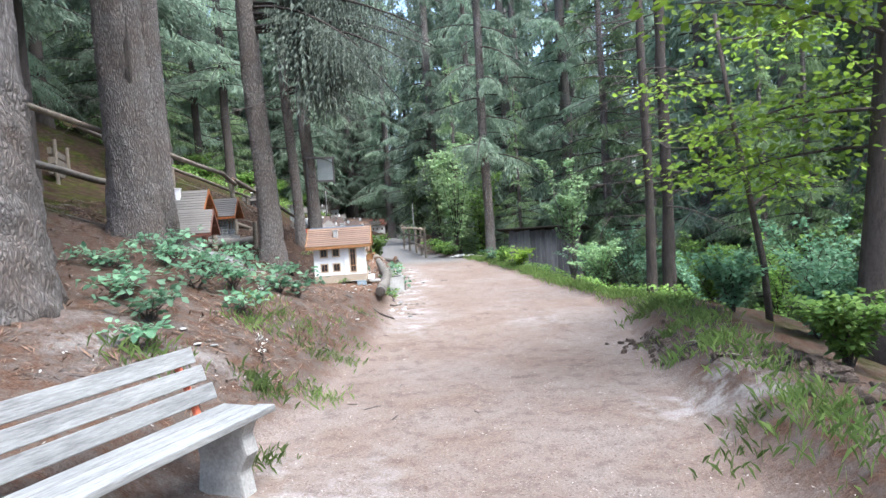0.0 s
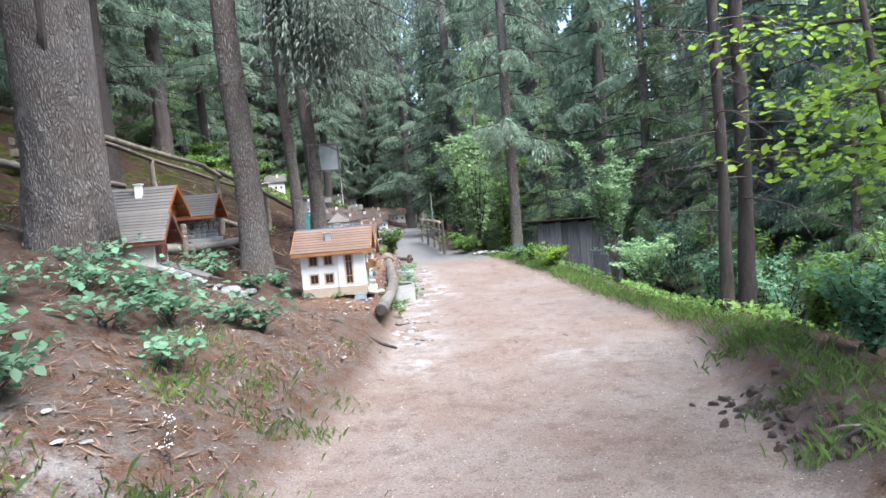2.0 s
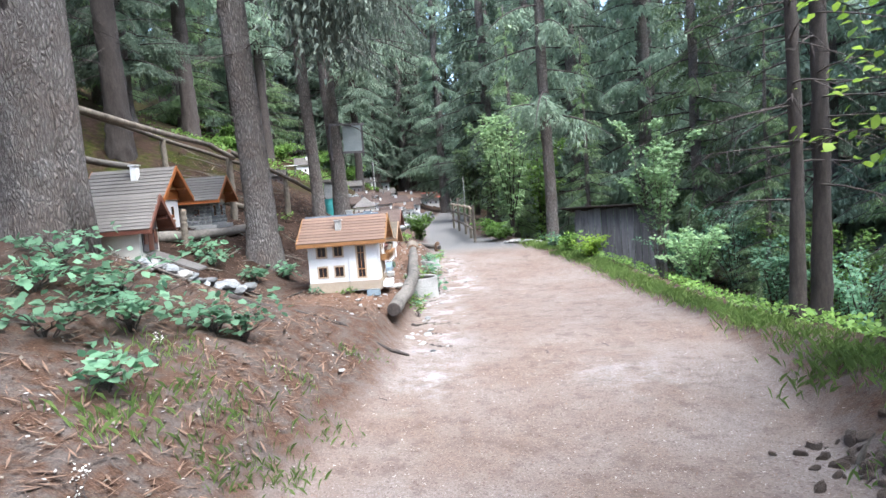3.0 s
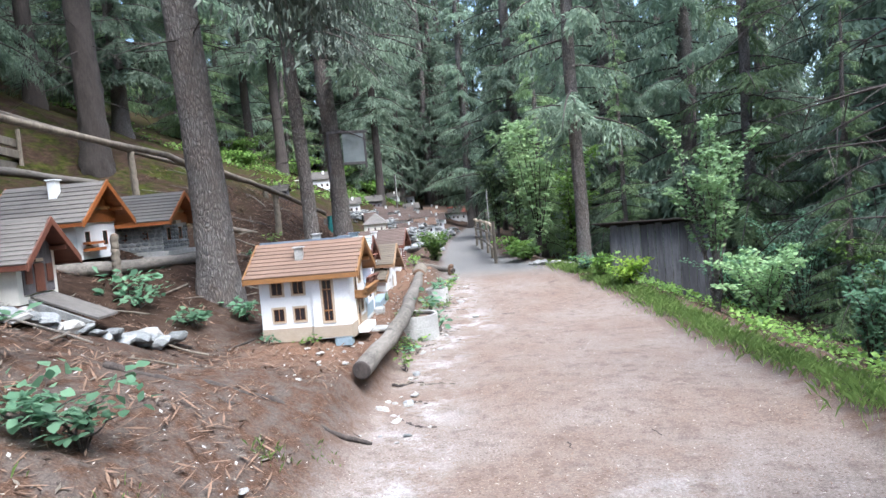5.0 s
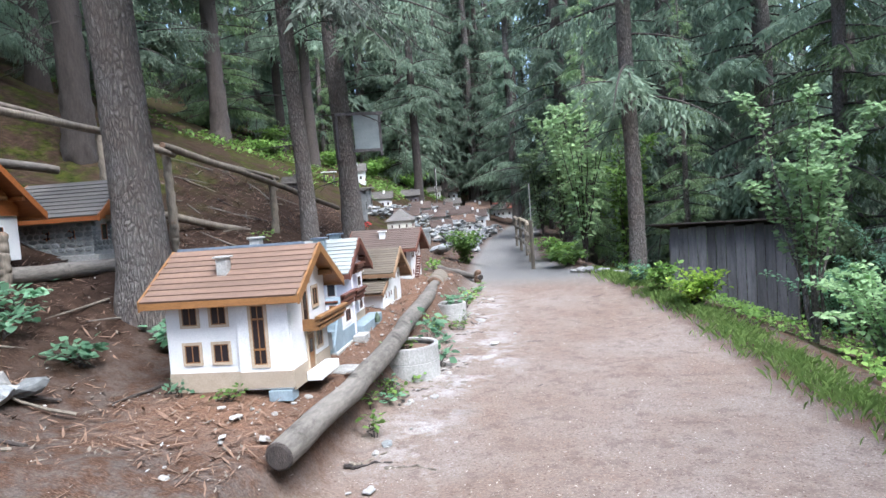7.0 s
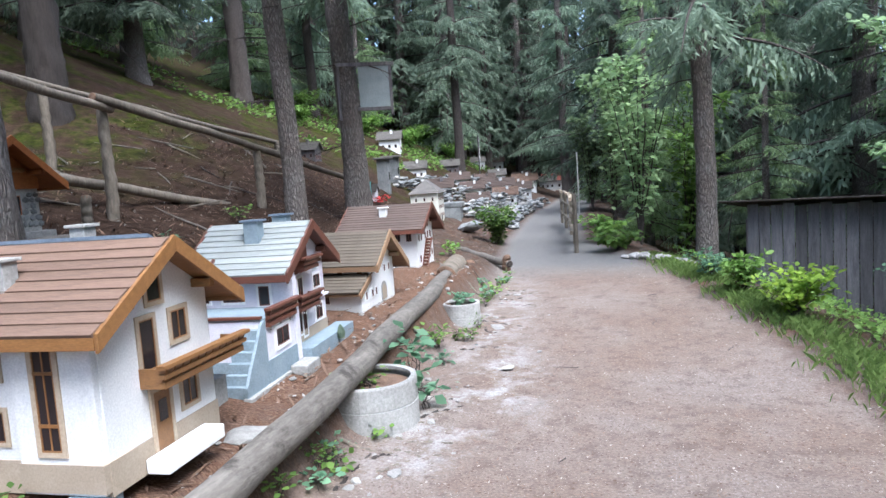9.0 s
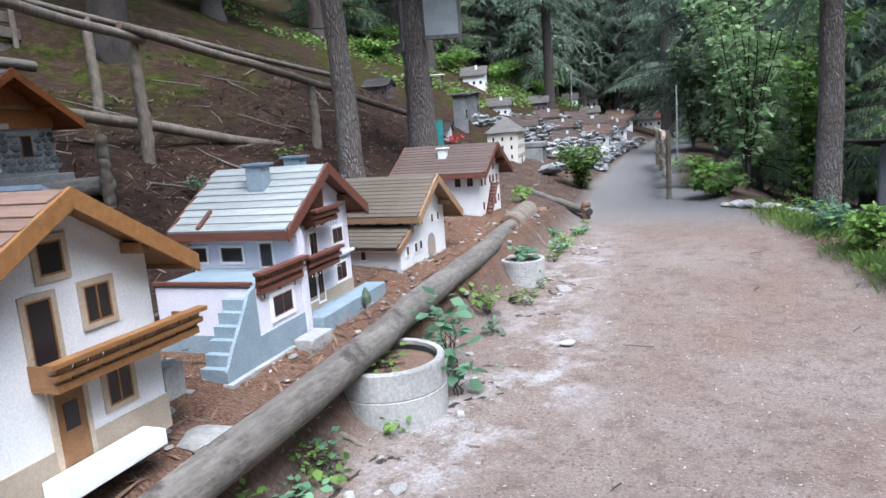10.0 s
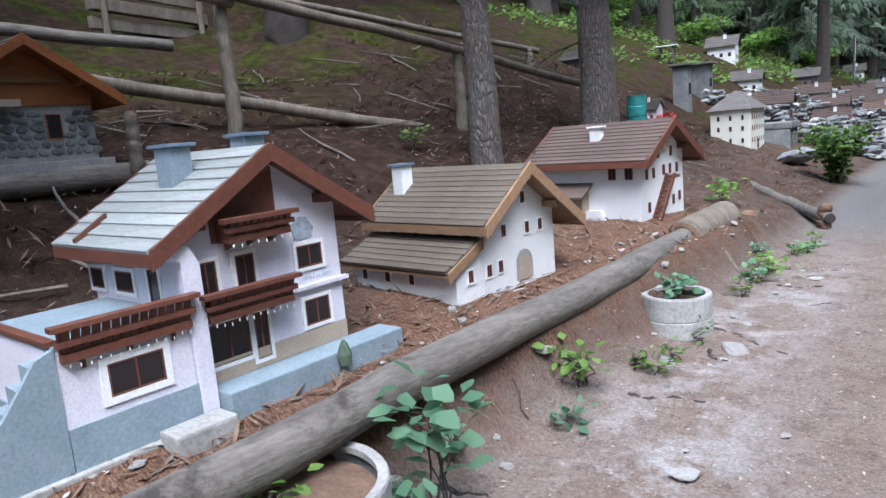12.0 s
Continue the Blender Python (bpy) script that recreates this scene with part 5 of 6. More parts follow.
# ---- logs and poles ----
def log(name, pts, radii, label, mat=None, sides=20, rough=0.10, freq=5, category="log", ends=True):
    base = Vector(pts[0])
    t = thing(name, tuple(base), label, category)
    a = [Vector(p) for p in pts]
    fine, rr = [], []
    n = 24
    for i in range(n + 1):
        f = i / n * (len(a) - 1)
        k = min(int(f), len(a) - 2)
        fine.append(a[k].lerp(a[k + 1], f - k) - base + Vector((0.006 * math.sin(i * 1.7), 0.006 * math.cos(i * 2.1), 0.006 * math.sin(i * 0.9))))
        rr.append(radii[0] + (radii[-1] - radii[0]) * i / n)
    part("stem", Shape().tube(fine, rr, sides, rough, freq, cap=False), mat or LOGWOOD, t, smooth=True)
    if ends:
        for q, nxt, r in ((fine[0], fine[1], rr[0]), (fine[-1], fine[-2], rr[-1])):
            d = (q - nxt).normalized()
            part("cut_end", Shape().tube([q - d * 0.02, q + d * 0.004, q + d * 0.012], [r * 0.985, r * 0.96, r * 0.80], sides, rough, freq), ENDGRAIN if mat else BARK_DARK, t, "dark sawn log end")
    return t


main_log = log("edging_log", [(-0.99, 10.12, 0.40), (-1.00, 11.2, 0.43), (-1.05, 12.2, 0.46), (-1.21, 13.4, 0.485), (-1.40, 14.9, 0.485), (-1.65, 16.8, 0.49)], [0.075, 0.082], "long weathered grey log edging the house terrace", sides=24)
log("edging_log", [(-1.58, 16.2, 0.50), (-1.72, 17.15, 0.50)], [0.12, 0.13], "short stripped brown log end", POLEWOOD)
log("fallen_pole", [(-2.55, 19.7, 0.50), (-1.95, 18.95, 0.43), (-1.25, 18.15, 0.36)], [0.055, 0.05], "slim grey log lying beside the path")
log("stump", [(-1.32, 18.2, 0.15), (-1.30, 18.2, 0.45)], [0.06, 0.055], "short upright wooden stake beside the path", ENDGRAIN)
log("stump", [(-1.62, 17.35, 0.15), (-1.62, 17.35, 0.48)], [0.09, 0.085], "short upright wooden stake beside the path", ENDGRAIN)
# retaining log under the chalets
log("retaining_log", [(-4.85, 10.75, 1.34), (-3.98, 11.20, 1.29), (-3.88, 12.2, 1.25), (-3.82, 13.60, 1.25)], [0.072, 0.072], "dark log holding the chalet terrace")
for x, y in ((-3.86, 11.5), (-3.72, 13.50)):
    log("stake", [(x, y, height(x, y) - 0.1), (x + 0.01, y, 1.60)], [0.045, 0.04], "rough upright wooden stake on the slope", POLEWOOD, 10)
# rails on the slope
log("handrail_pole", [(-4.70, 6.6, 3.12), (-4.30, 10.0, 2.80), (-4.20, 13.33, 2.57), (-4.36, 14.6, 2.45)], [0.036, 0.042], "long bare pole rail across the slope", POLEWOOD, 12, category="rail")
log("handrail_pole", [(-4.33, 14.35, 2.54), (-4.20, 16.5, 2.20), (-4.13, 19.4, 1.70)], [0.045, 0.042], "long bare pole rail across the slope", POLEWOOD, 12, category="rail")
log("handrail_pole", [(-5.9, 11.2, 3.35), (-6.0, 15.5, 2.95), (-5.6, 20.0, 2.40)], [0.04, 0.04], "thin bare pole rail higher on the slope", POLEWOOD, 10, category="rail")
for x, y, top in ((-4.42, 14.55, 2.52), (-4.22, 16.9, 2.12), (-4.30, 9.9, 2.80), (-6.0, 15.4, 2.95), (-5.6, 19.8, 2.40)):
    log("rail_post", [(x, y, height(x, y) - 0.15), (x + 0.01, y, (height(x, y) + top) / 2), (x, y, top)], [0.06, 0.05], "grey split-wood rail post", POLEWOOD, 10, 0.25, 9, "post")
log("slope_pole", [(-4.75, 13.2, 1.98), (-4.75, 14.9, 1.72), (-4.55, 16.6, 1.42), (-4.15, 18.3, 1.16)], [0.055, 0.05], "fallen pole lying along the slope", POLEWOOD, 12)
log("slope_pole", [(-7.0, 10.2, 3.0), (-6.6, 13.0, 2.62), (-6.4, 15.0, 2.45)], [0.07, 0.06], "dark fallen pole on the mossy slope", LOGWOOD, 12)
# rough timber benches and stacks far up the slope
for x, y, turn in ((-8.7, 15.9, 20), (-7.6, 9.4, 15), (-9.2, 13.2, 25)):
    t = thing("timber_stack", rest(x, y), "stack of grey split boards between stakes on the slope", "timber stack", turn, "timber stacks")
    for k in range(3):
        part("board", Shape().box((-0.16, -0.95, 0.08 + 0.22 * k), (-0.08 + 0.05 * (k % 2), 0.95, 0.23 + 0.22 * k)), POLEWOOD, t, bevel=0.01)
    for y2 in (-0.8, 0.8):
        part("stake", Shape().tube([(-0.02, y2, -0.3), (-0.02, y2, 0.85)], [0.045, 0.04], 8, 0.2), POLEWOOD, t)

# split-rail fence where the path turns away
fence = thing("path_fence", (-0.52, 19.9, 0.28), "pale split-wood fence beside the path", "fence", 0)
line = [(-0.52, 19.9), (-0.68, 21.3), (-0.90, 22.9), (-1.20, 24.6), (-1.5, 26.4)]
for k, (x, y) in enumerate(line):
    part("post", Shape().tube([(x + 0.52, y - 19.9, -0.3), (x + 0.52, y - 19.9, 0.92 - 0.02 * k)], [0.04, 0.035], 9, 0.2), POLEWOOD, fence)
for k in range(4):
    (x0, y0), (x1, y1) = line[k], line[k + 1]
    for z in (0.34, 0.62, 0.86):
        part("rail", Shape().tube([(x0 + 0.47, y0 - 20.05, z), ((x0 + x1) / 2 + 0.46, (y0 + y1) / 2 - 19.9, z + 0.02), (x1 + 0.47, y1 - 19.75, z)], [0.028, 0.03, 0.026], 8, 0.2), TRIM_BEIGE if z > 0.8 else POLEWOOD, fence)
t = thing("way_marker", rest(-1.1, 26.8), "thin grey metal way-marker post", "post")
part("pole", Shape().tube([(0, 0, -0.2), (0, 0, 1.75)], [0.016, 0.016], 8), CONCRETE, t)
for k in range(9):
    stone(0.25 + 0.11 * k + dice.uniform(-0.03, 0.03), 18.95 - 0.10 * k, dice.uniform(0.12, 0.2), "whitish stone edging the path", 0.02, (0, 3, 6, 9)[k % 4], "white edging stones")

# ---- plank shed below the path ----
shed = thing("plank_shed", (1.92, 19.5, -0.58), "dark weathered plank shed below the path", "shed", -16)
for k in range(13):
    x = 0.15 * k
    part("plank", Shape().box((x, -0.01 - 0.012 * (k % 2), -0.4), (x + 0.14, 0.015 - 0.012 * (k % 2), 1.51 - 0.02 * ((k * 5) % 3))), SHED_BOARDS, shed)
for k in range(10):
    y = 0.03 + 0.16 * k
    part("side_plank", Shape().box((-0.03, y, -0.4), (-0.005, y + 0.15, 1.30)), SHEDWOOD, shed)
part("far_wall", Shape().box((1.93, 0.02, -0.4), (1.95, 1.7, 1.30)), SHEDWOOD, shed)
part("roof", Shape().prism([(-0.25, 1.56), (1.9, 1.36), (1.9, 1.385), (-0.25, 1.585)], -0.35, 2.2, "x"), BARK_DARK, shed, "mossy rotten board roof", bevel=0.01)
# ---- bench beside the path ----
def make_bench():
    b = thing("park_bench", (-1.02, 3.80, height(-1.2, 3.6)), "weathered grey plank bench with concrete foot and red brackets", "bench", -21)
    length = 1.9
    # local -y runs along the bench, local -x to its back
    for k in range(3):
        x = -0.045 - 0.125 * k
        part("seat_plank", Shape().box((x - 0.055, -length, 0.425 - 0.004 * k), (x + 0.055, 0.0 - 0.02 * (k == 1), 0.462 - 0.004 * k)), GREYWOOD, b, bevel=0.006)
    for k in range(3):
        m = Matrix.Translation((-0.415 - 0.05 * k, 0, 0.53 + 0.107 * k)) @ Matrix.Rotation(radians(-18), 4, "Y")
        part("back_plank", Shape().box((-0.016, -length, -0.048), (0.016, -0.02 * k, 0.048), m), GREYWOOD, b, bevel=0.006)
    for y in (-0.17, -length + 0.25):
        part("concrete_foot", Shape().prism([(-0.02, 0.42), (-0.06, 0.34), (-0.03, 0.24), (-0.09, 0.14), (-0.05, -0.08), (-0.40, -0.08), (-0.36, 0.20), (-0.40, 0.42)], y - 0.055, y + 0.055, "y"), CONCRETE, b, "rough pale concrete foot", bevel=0.02)
        part("bracket", Shape().tube([(-0.39, y + 0.02, 0.36), (-0.435, y + 0.02, 0.50), (-0.49, y + 0.02, 0.62), (-0.545, y + 0.02, 0.74)], [0.022, 0.022, 0.022, 0.02], 10), RUST_PAINT, b, "orange-red painted back bracket")


make_bench()


# ---- concrete rings with plants ----
def ring(x, y, r, h, z, label):
    t = thing("concrete_ring", (x, y, z), label, "planter")
    n = 40
    s = Shape()
    prof = [(r - 0.035, h - 0.02), (r - 0.035, h + 0.0), (r - 0.005, h + 0.004), (r, h - 0.006), (r, h * 0.50), (r - 0.004, h * 0.49), (r - 0.004, h * 0.475), (r + 0.003, h * 0.465), (r + 0.004, -0.12)]
    for a, c in prof:
        for k in range(n):
            w = 2 * math.pi * k / n
            q = a + 0.003 * noise.noise(Vector((math.cos(w) * 3, math.sin(w) * 3, c * 9)))
            s.v.append((q * math.cos(w), q * math.sin(w), c))
    for i in range(len(prof) - 1):
        for k in range(n):
            s.f.append((i * n + k, i * n + (k + 1) % n, (i + 1) * n + (k + 1) % n, (i + 1) * n + k))
    part("ring", s, CONCRETE, t, smooth=False)
    f = Shape()
    f.tube([(0, 0, h - 0.10), (0, 0, h - 0.05), (0, 0, h - 0.035)], [r - 0.034, r - 0.034, r * 0.5], 24, 0.05, 8)
    part("soil", f, ENDGRAIN, t, "brown needle-strewn soil")


ring(-1.065, 12.80, 0.28, 0.26, 0.135, "pale concrete ring planter under the log")
ring(-1.17, 15.28, 0.185, 0.24, 0.14, "pale concrete ring planter under the log")


# ---- leaves, shrubs, grass ----
def leaf_tris(rng, centres, out, size, droop=0.3, spread=0.35):
    """Broad leaves as folded four-corner blades at the given centres, pointing along out."""
    n = len(centres)
    d = out + rng.normal(0, spread, (n, 3)) + np.array((0, 0, -droop))
    d /= np.linalg.norm(d, axis=1, keepdims=True) + 1e-9
    side = np.cross(d, np.array((0, 0, 1.0)) + rng.normal(0, 0.35, (n, 3)))
    side /= np.linalg.norm(side, axis=1, keepdims=True) + 1e-9
    up = np.cross(side, d)
    ln = size * rng.uniform(0.6, 1.25, (n, 1))
    w = ln * rng.uniform(0.32, 0.42, (n, 1))
    a, b = centres, centres + d * ln
    m = centres + d * ln * 0.42
    l, r = m + side * w + up * w * 0.25, m - side * w + up * w * 0.25
    l2, r2 = centres + d * ln * 0.78 + side * w * 0.6 + up * w * 0.1, centres + d * ln * 0.78 - side * w * 0.6 + up * w * 0.1
    return np.stack([a, r, r2, b, l2, l], 1).reshape(-1, 3)


def shrub(name, at, label, seed, stems, tall, reach, size, per, mat, category="shrub", start=0.15, stem_r=0.006, lift=0.9, wood=None, droop=0.2, group=""):
    rng = np.random.default_rng(seed)
    t = thing(name, at, label, category, group=group)
    wood_s, leaves = Shape(), []
    for k in range(stems):
        a = rng.uniform(0, 2 * math.pi)
        o = rng.uniform(0.2, 1.0) * reach
        top = tall * rng.uniform(0.6, 1.05)
        n = 8
        pts = [Vector((math.cos(a) * o * (i / n) ** 1.2 + 0.02 * rng.normal() * (i > 0), math.sin(a) * o * (i / n) ** 1.2 + 0.02 * rng.normal() * (i > 0), top * (1 - (1 - i / n) ** 1.6) - (0.06 if i == 0 else 0))) for i in range(n + 1)]
        wood_s.tube(pts, [stem_r * (1.1 - i / n) for i in range(n + 1)], 5, cap=False)
        P = np.array([tuple(p) for p in pts])
        m = per
        f = rng.uniform(start, 1.0, m) ** 0.8
        pos = np.stack([np.interp(f * n, np.arange(n + 1), P[:, i]) for i in range(3)], -1)
        w = rng.uniform(0, 2 * math.pi, m)
        out = np.stack([np.cos(w), np.sin(w), rng.uniform(-0.1, 0.6, m)], -1)
        pos = pos + out * rng.uniform(0.01, size * 1.3, (m, 1))
        leaves.append(leaf_tris(rng, pos, out, size, droop))
    tagged(part("stemwork", wood_s, wood or BARK_DARK, t), kind="stuff")
    ob = new("leaves", raw_mesh("leaves", np.concatenate(leaves), 6, mat))
    ob.parent = t
    tagged(ob, kind="stuff")
    return t


def grass_blades(rng, xy, tall, wide=0.0045, lean=0.6):
    n = len(xy)
    base = np.array([[x, y, height(x, y) - 0.01] for x, y in xy])
    a = rng.uniform(0, 2 * math.pi, n)
    h = tall * rng.uniform(0.5, 1.15, n)
    out = np.stack([np.cos(a), np.sin(a), np.zeros(n)], -1)
    side = np.stack([-np.sin(a), np.cos(a), np.zeros(n)], -1) * wide
    bend = h[:, None] * lean * rng.uniform(0.3, 1.3, (n, 1))
    mid = base + out * bend * 0.35 + np.array((0, 0, 1)) * (h * 0.62)[:, None]
    tip = base + out * bend + np.array((0, 0, 1)) * (h * 0.92)[:, None]
    return np.concatenate([np.stack([base - side, base + side, mid], 1).reshape(-1, 3), np.stack([base + side * 0.8, mid + side * 0.7, tip], 1).reshape(-1, 3), np.stack([base - side * 0.8, tip, mid - side * 0.7], 1).reshape(-1, 3)])


def tuft(x, y, n, r, tall, label, seed, mat=None):
    rng = np.random.default_rng(seed)
    xy = np.stack([x + rng.normal(0, r, n), y + rng.normal(0, r, n)], -1)
    tris = grass_blades(rng, xy, tall, 0.0018, 0.8)
    c = np.array((x, y, height(x, y)))
    ob = new("grass_tuft", raw_mesh("grass_tuft", tris - c, 3, mat or GRASS))
    ob.location = c
    tagged(ob, label, "grass", "grass tufts", "stuff")


rng = np.random.default_rng(5)
# verge along the open side of the path
ys = rng.uniform(2.2, 19.0, 26000)
patchy = np.array([0.55 + 0.9 * noise.noise(Vector((q * 1.7, 0.0, 7.0))) for q in ys])
keep = rng.uniform(0, 1, 26000) < patchy * np.interp(ys, (2, 4.5, 6.0, 9.0, 12.0, 19.0), (0.35, 0.25, 0.3, 0.5, 0.8, 1.0))
xs = np.interp(ys, YS, PATH_R) + rng.normal(0.42, 0.13, 26000) + 0.03 * np.sin(ys * 3.1) + np.where(ys < 8, 0.12, 0.0)
verge = np.stack([xs, ys], -1)[keep]
ob = new("verge_grass", raw_mesh("verge_grass", grass_blades(rng, verge, 0.105, 0.0019, 0.8), 3, GRASS))
tagged(ob, "bright green grass along the path edge", "grass", kind="stuff")
for k, (x, y, n, r, h) in enumerate(((-1.48, 5.2, 260, 0.10, 0.20), (-1.10, 5.5, 200, 0.13, 0.16), (-1.30, 6.4, 150, 0.12, 0.15), (-1.05, 6.6, 140, 0.10, 0.14), (-0.98, 7.3, 90, 0.10, 0.12), (-1.12, 8.6, 70, 0.06, 0.12), (-0.95, 8.9, 60, 0.05, 0.10), (-1.55, 6.9, 220, 0.18, 0.18), (-1.8, 6.3, 160, 0.15, 0.2), (-2.2, 4.9, 200, 0.16, 0.22),
                                       (1.5, 3.6, 60, 0.14, 0.18), (1.85, 3.4, 90, 0.2, 0.2), (1.75, 3.95, 120, 0.10, 0.15), (1.95, 5.7, 160, 0.10, 0.22), (2.1, 6.4, 200, 0.12, 0.2), (-1.2, 4.15, 120, 0.08, 0.16), (2.35, 7.7, 300, 0.15, 0.24), (-1.75, 17.0, 60, 0.1, 0.1), (-1.3, 7.7, 80, 0.1, 0.12), (-2.0, 7.3, 150, 0.15, 0.16))):
    tuft(x, y, int(n * 0.7), r, h * 0.5, "tuft of green grass on bare earth", 300 + k)
# brambles on the bank
for k, (x, y, st, h, r) in enumerate(((-2.45, 5.55, 9, 0.34, 0.30), (-2.85, 6.0, 8, 0.34, 0.34), (-2.35, 7.5, 9, 0.38, 0.40), (-2.7, 8.0, 9, 0.40, 0.42), (-3.1, 7.6, 8, 0.36, 0.40), (-1.95, 7.9, 8, 0.32, 0.34), (-1.75, 7.95, 6, 0.26, 0.26), (-3.3, 6.8, 8, 0.34, 0.40), (-2.0, 6.6, 6, 0.24, 0.26), (-2.75, 10.9, 5, 0.24, 0.2), (-2.65, 11.75, 5, 0.25, 0.15), (-3.2, 10.75, 5, 0.26, 0.2), (-3.4, 11.1, 6, 0.30, 0.25), (-2.35, 5.0, 4, 0.2, 0.2), (-3.3, 8.2, 7, 0.36, 0.4), (-2.6, 7.0, 7, 0.32, 0.4))):
    shrub("bramble", rest(x, y), "blue-green bramble spreading over the bank", 400 + k, int(st * 1.3), h * 0.8, r * 1.6, 0.080, 13, LEAF_BLUE, "bramble", droop=0.25, group="brambles on the bank")
# small weeds by the log, the rings and the chalets
for k, (x, y, z, st, h, r, sz) in enumerate(((-0.93, 13.25, None, 6, 0.50, 0.12, 0.085), (-0.80, 13.02, None, 5, 0.20, 0.14, 0.085), (-1.03, 12.72, 0.355, 5, 0.08, 0.12, 0.045), (-0.88, 11.25, None, 4, 0.14, 0.08, 0.05), (-1.19, 15.28, 0.34, 7, 0.14, 0.15, 0.06), (-1.10, 14.3, None, 6, 0.22, 0.14, 0.06), (-1.62, 10.78, None, 5, 0.08, 0.12, 0.045), (-2.02, 10.86, None, 4, 0.09, 0.1, 0.04), (-1.9, 17.6, None, 6, 0.2, 0.18, 0.07), (-1.15, 16.6, None, 5, 0.12, 0.15, 0.05), (-3.6, 14.3, None, 5, 0.15, 0.15, 0.06), (-4.0, 16.0, None, 5, 0.15, 0.2, 0.06), (-3.0, 14.9, None, 4, 0.12, 0.15, 0.05))):
    shrub("weed", (x, y, height(x, y) if z is None else z), "small green leafy weed by the terrace log", 500 + k, st, h, r, sz, 8, LEAF_BLUE if k < 2 or k % 3 == 1 else LEAF, "weed", stem_r=0.004, group="weeds")
for k, (x, y) in enumerate(((-1.62, 5.75), (-1.55, 5.55), (-1.95, 7.1))):
    shrub("white_flower", rest(x, y), "slender weed with small white blossoms", 560 + k, 3, 0.20, 0.04, 0.014, 12, PETAL, "flower", start=0.45, stem_r=0.003)
shrub("succulent", (-1.22, 12.70, 0.35), "grey-green succulent in the concrete ring", 566, 4, 0.10, 0.05, 0.035, 9, LEAF_PALE, "plant", start=0.6, stem_r=0.003)
shrub("geranium", rest(-4.15, 20.75), "bright red flowers by the drum", 570, 6, 0.2, 0.2, 0.05, 16, FLOWER, "flower", stem_r=0.004)
# bushes and saplings on the open side
shrub("sapling", rest(2.85, 14.9), "pale-leaved sapling at the path edge", 600, 9, 2.8, 0.85, 0.072, 260, LEAF_PALE, "sapling", start=0.25, stem_r=0.018, droop=0.25, wood=BARK)
shrub("sapling", rest(3.3, 14.3), "pale-leaved bushy shrub below the path", 601, 14, 1.05, 1.0, 0.065, 150, LEAF_PALE, start=0.1, stem_r=0.012, droop=0.3, wood=BARK)
shrub("low_shrub", rest(1.72, 15.3), "yellow-green low spruce seedling on the verge", 602, 16, 0.42, 0.36, 0.06, 50, LEAF_YELLOW, stem_r=0.006, droop=0.1)
shrub("low_shrub", rest(1.45, 16.3), "dark green low shrub on the verge", 603, 10, 0.38, 0.3, 0.07, 34, LEAF, stem_r=0.006)
shrub("low_shrub", rest(1.20, 17.1), "dark green low shrub on the verge", 604, 8, 0.30, 0.25, 0.06, 30, LEAF_BLUE, stem_r=0.006)
shrub("fern_clump", rest(0.1, 19.9), "green fern clump at the path turn", 605, 14, 0.30, 0.45, 0.10, 26, LEAF, "fern", stem_r=0.004, droop=0.4)
shrub("fern_clump", rest(-0.1, 21.2), "green fern clump at the path turn", 606, 14, 0.40, 0.5, 0.10, 30, LEAF, "fern", stem_r=0.004, droop=0.4)
shrub("roadside_bush", rest(-2.05, 21.2), "bright green bush beside the boulder", 607, 26, 0.66, 0.45, 0.07, 60, LEAF, "bush", start=0.01, stem_r=0.004)
for k, (x, y, h, r) in enumerate(((0.45, 21.4, 3.6, 1.0), (1.3, 22.8, 3.2, 1.0), (-0.1, 23.8, 3.4, 0.9), (0.7, 26.0, 3.0, 1.1), (-1.0, 30.0, 3.0, 1.2))):
    shrub("hazel_bush", rest(x, y), "leafy green hazel at the wood's edge", 610 + k, 10, h, r, 0.12, 170, LEAF if k % 2 else NEEDLES_LIGHT, "bush", start=0.08, stem_r=0.015, droop=0.4, wood=BARK_DARK)
for k, (x, y, h, r, m) in enumerate(((4.6, 9.3, 1.2, 0.9, 0), (4.2, 7.6, 1.1, 0.8, 1), (5.2, 6.4, 1.6, 1.0, 0), (4.4, 11.6, 1.2, 1.0, 1), (5.6, 8.4, 1.8, 1.0, 0), (3.9, 12.9, 1.0, 0.8, 1), (3.4, 6.2, 0.7, 0.5, 1), (5.0, 13.2, 1.5, 0.9, 0), (6.2, 5.2, 2.0, 1.1, 0), (3.2, 8.2, 0.6, 0.45, 0), (3.0, 7.1, 0.6, 0.4, 1), (3.6, 16.5, 1.0, 0.8, 1), (2.9, 4.9, 0.5, 0.4, 0), (4.8, 17.2, 1.9, 1.2, 1), (5.6, 15.4, 1.7, 1.1, 0))):
    shrub("undergrowth_bush", rest(x, y), "tangled green undergrowth below the path", 630 + k, 13, h * 1.1, r * 1.1, 0.058, 130, LEAF_BLUE if m else LEAF, "bush", start=0.05, stem_r=0.010, droop=0.35, group="undergrowth")
for k, (x, y, h, r) in enumerate(((-9.6, 28.0, 0.5, 0.9), (-8.8, 36.0, 0.8, 1.0), (-7.9, 39.5, 0.8, 1.0), (-9.6, 40.0, 0.9, 1.0), (-9.8, 34.0, 0.8, 1.0), (-11.0, 31.0, 0.9, 1.0))):
    shrub("slope_bush", rest(x, y), "bright green herbs on the village slope", 660 + k, 14, h, r, 0.13, 55, LEAF, "bush", start=0.05, stem_r=0.006, droop=0.3, group="slope herbs")


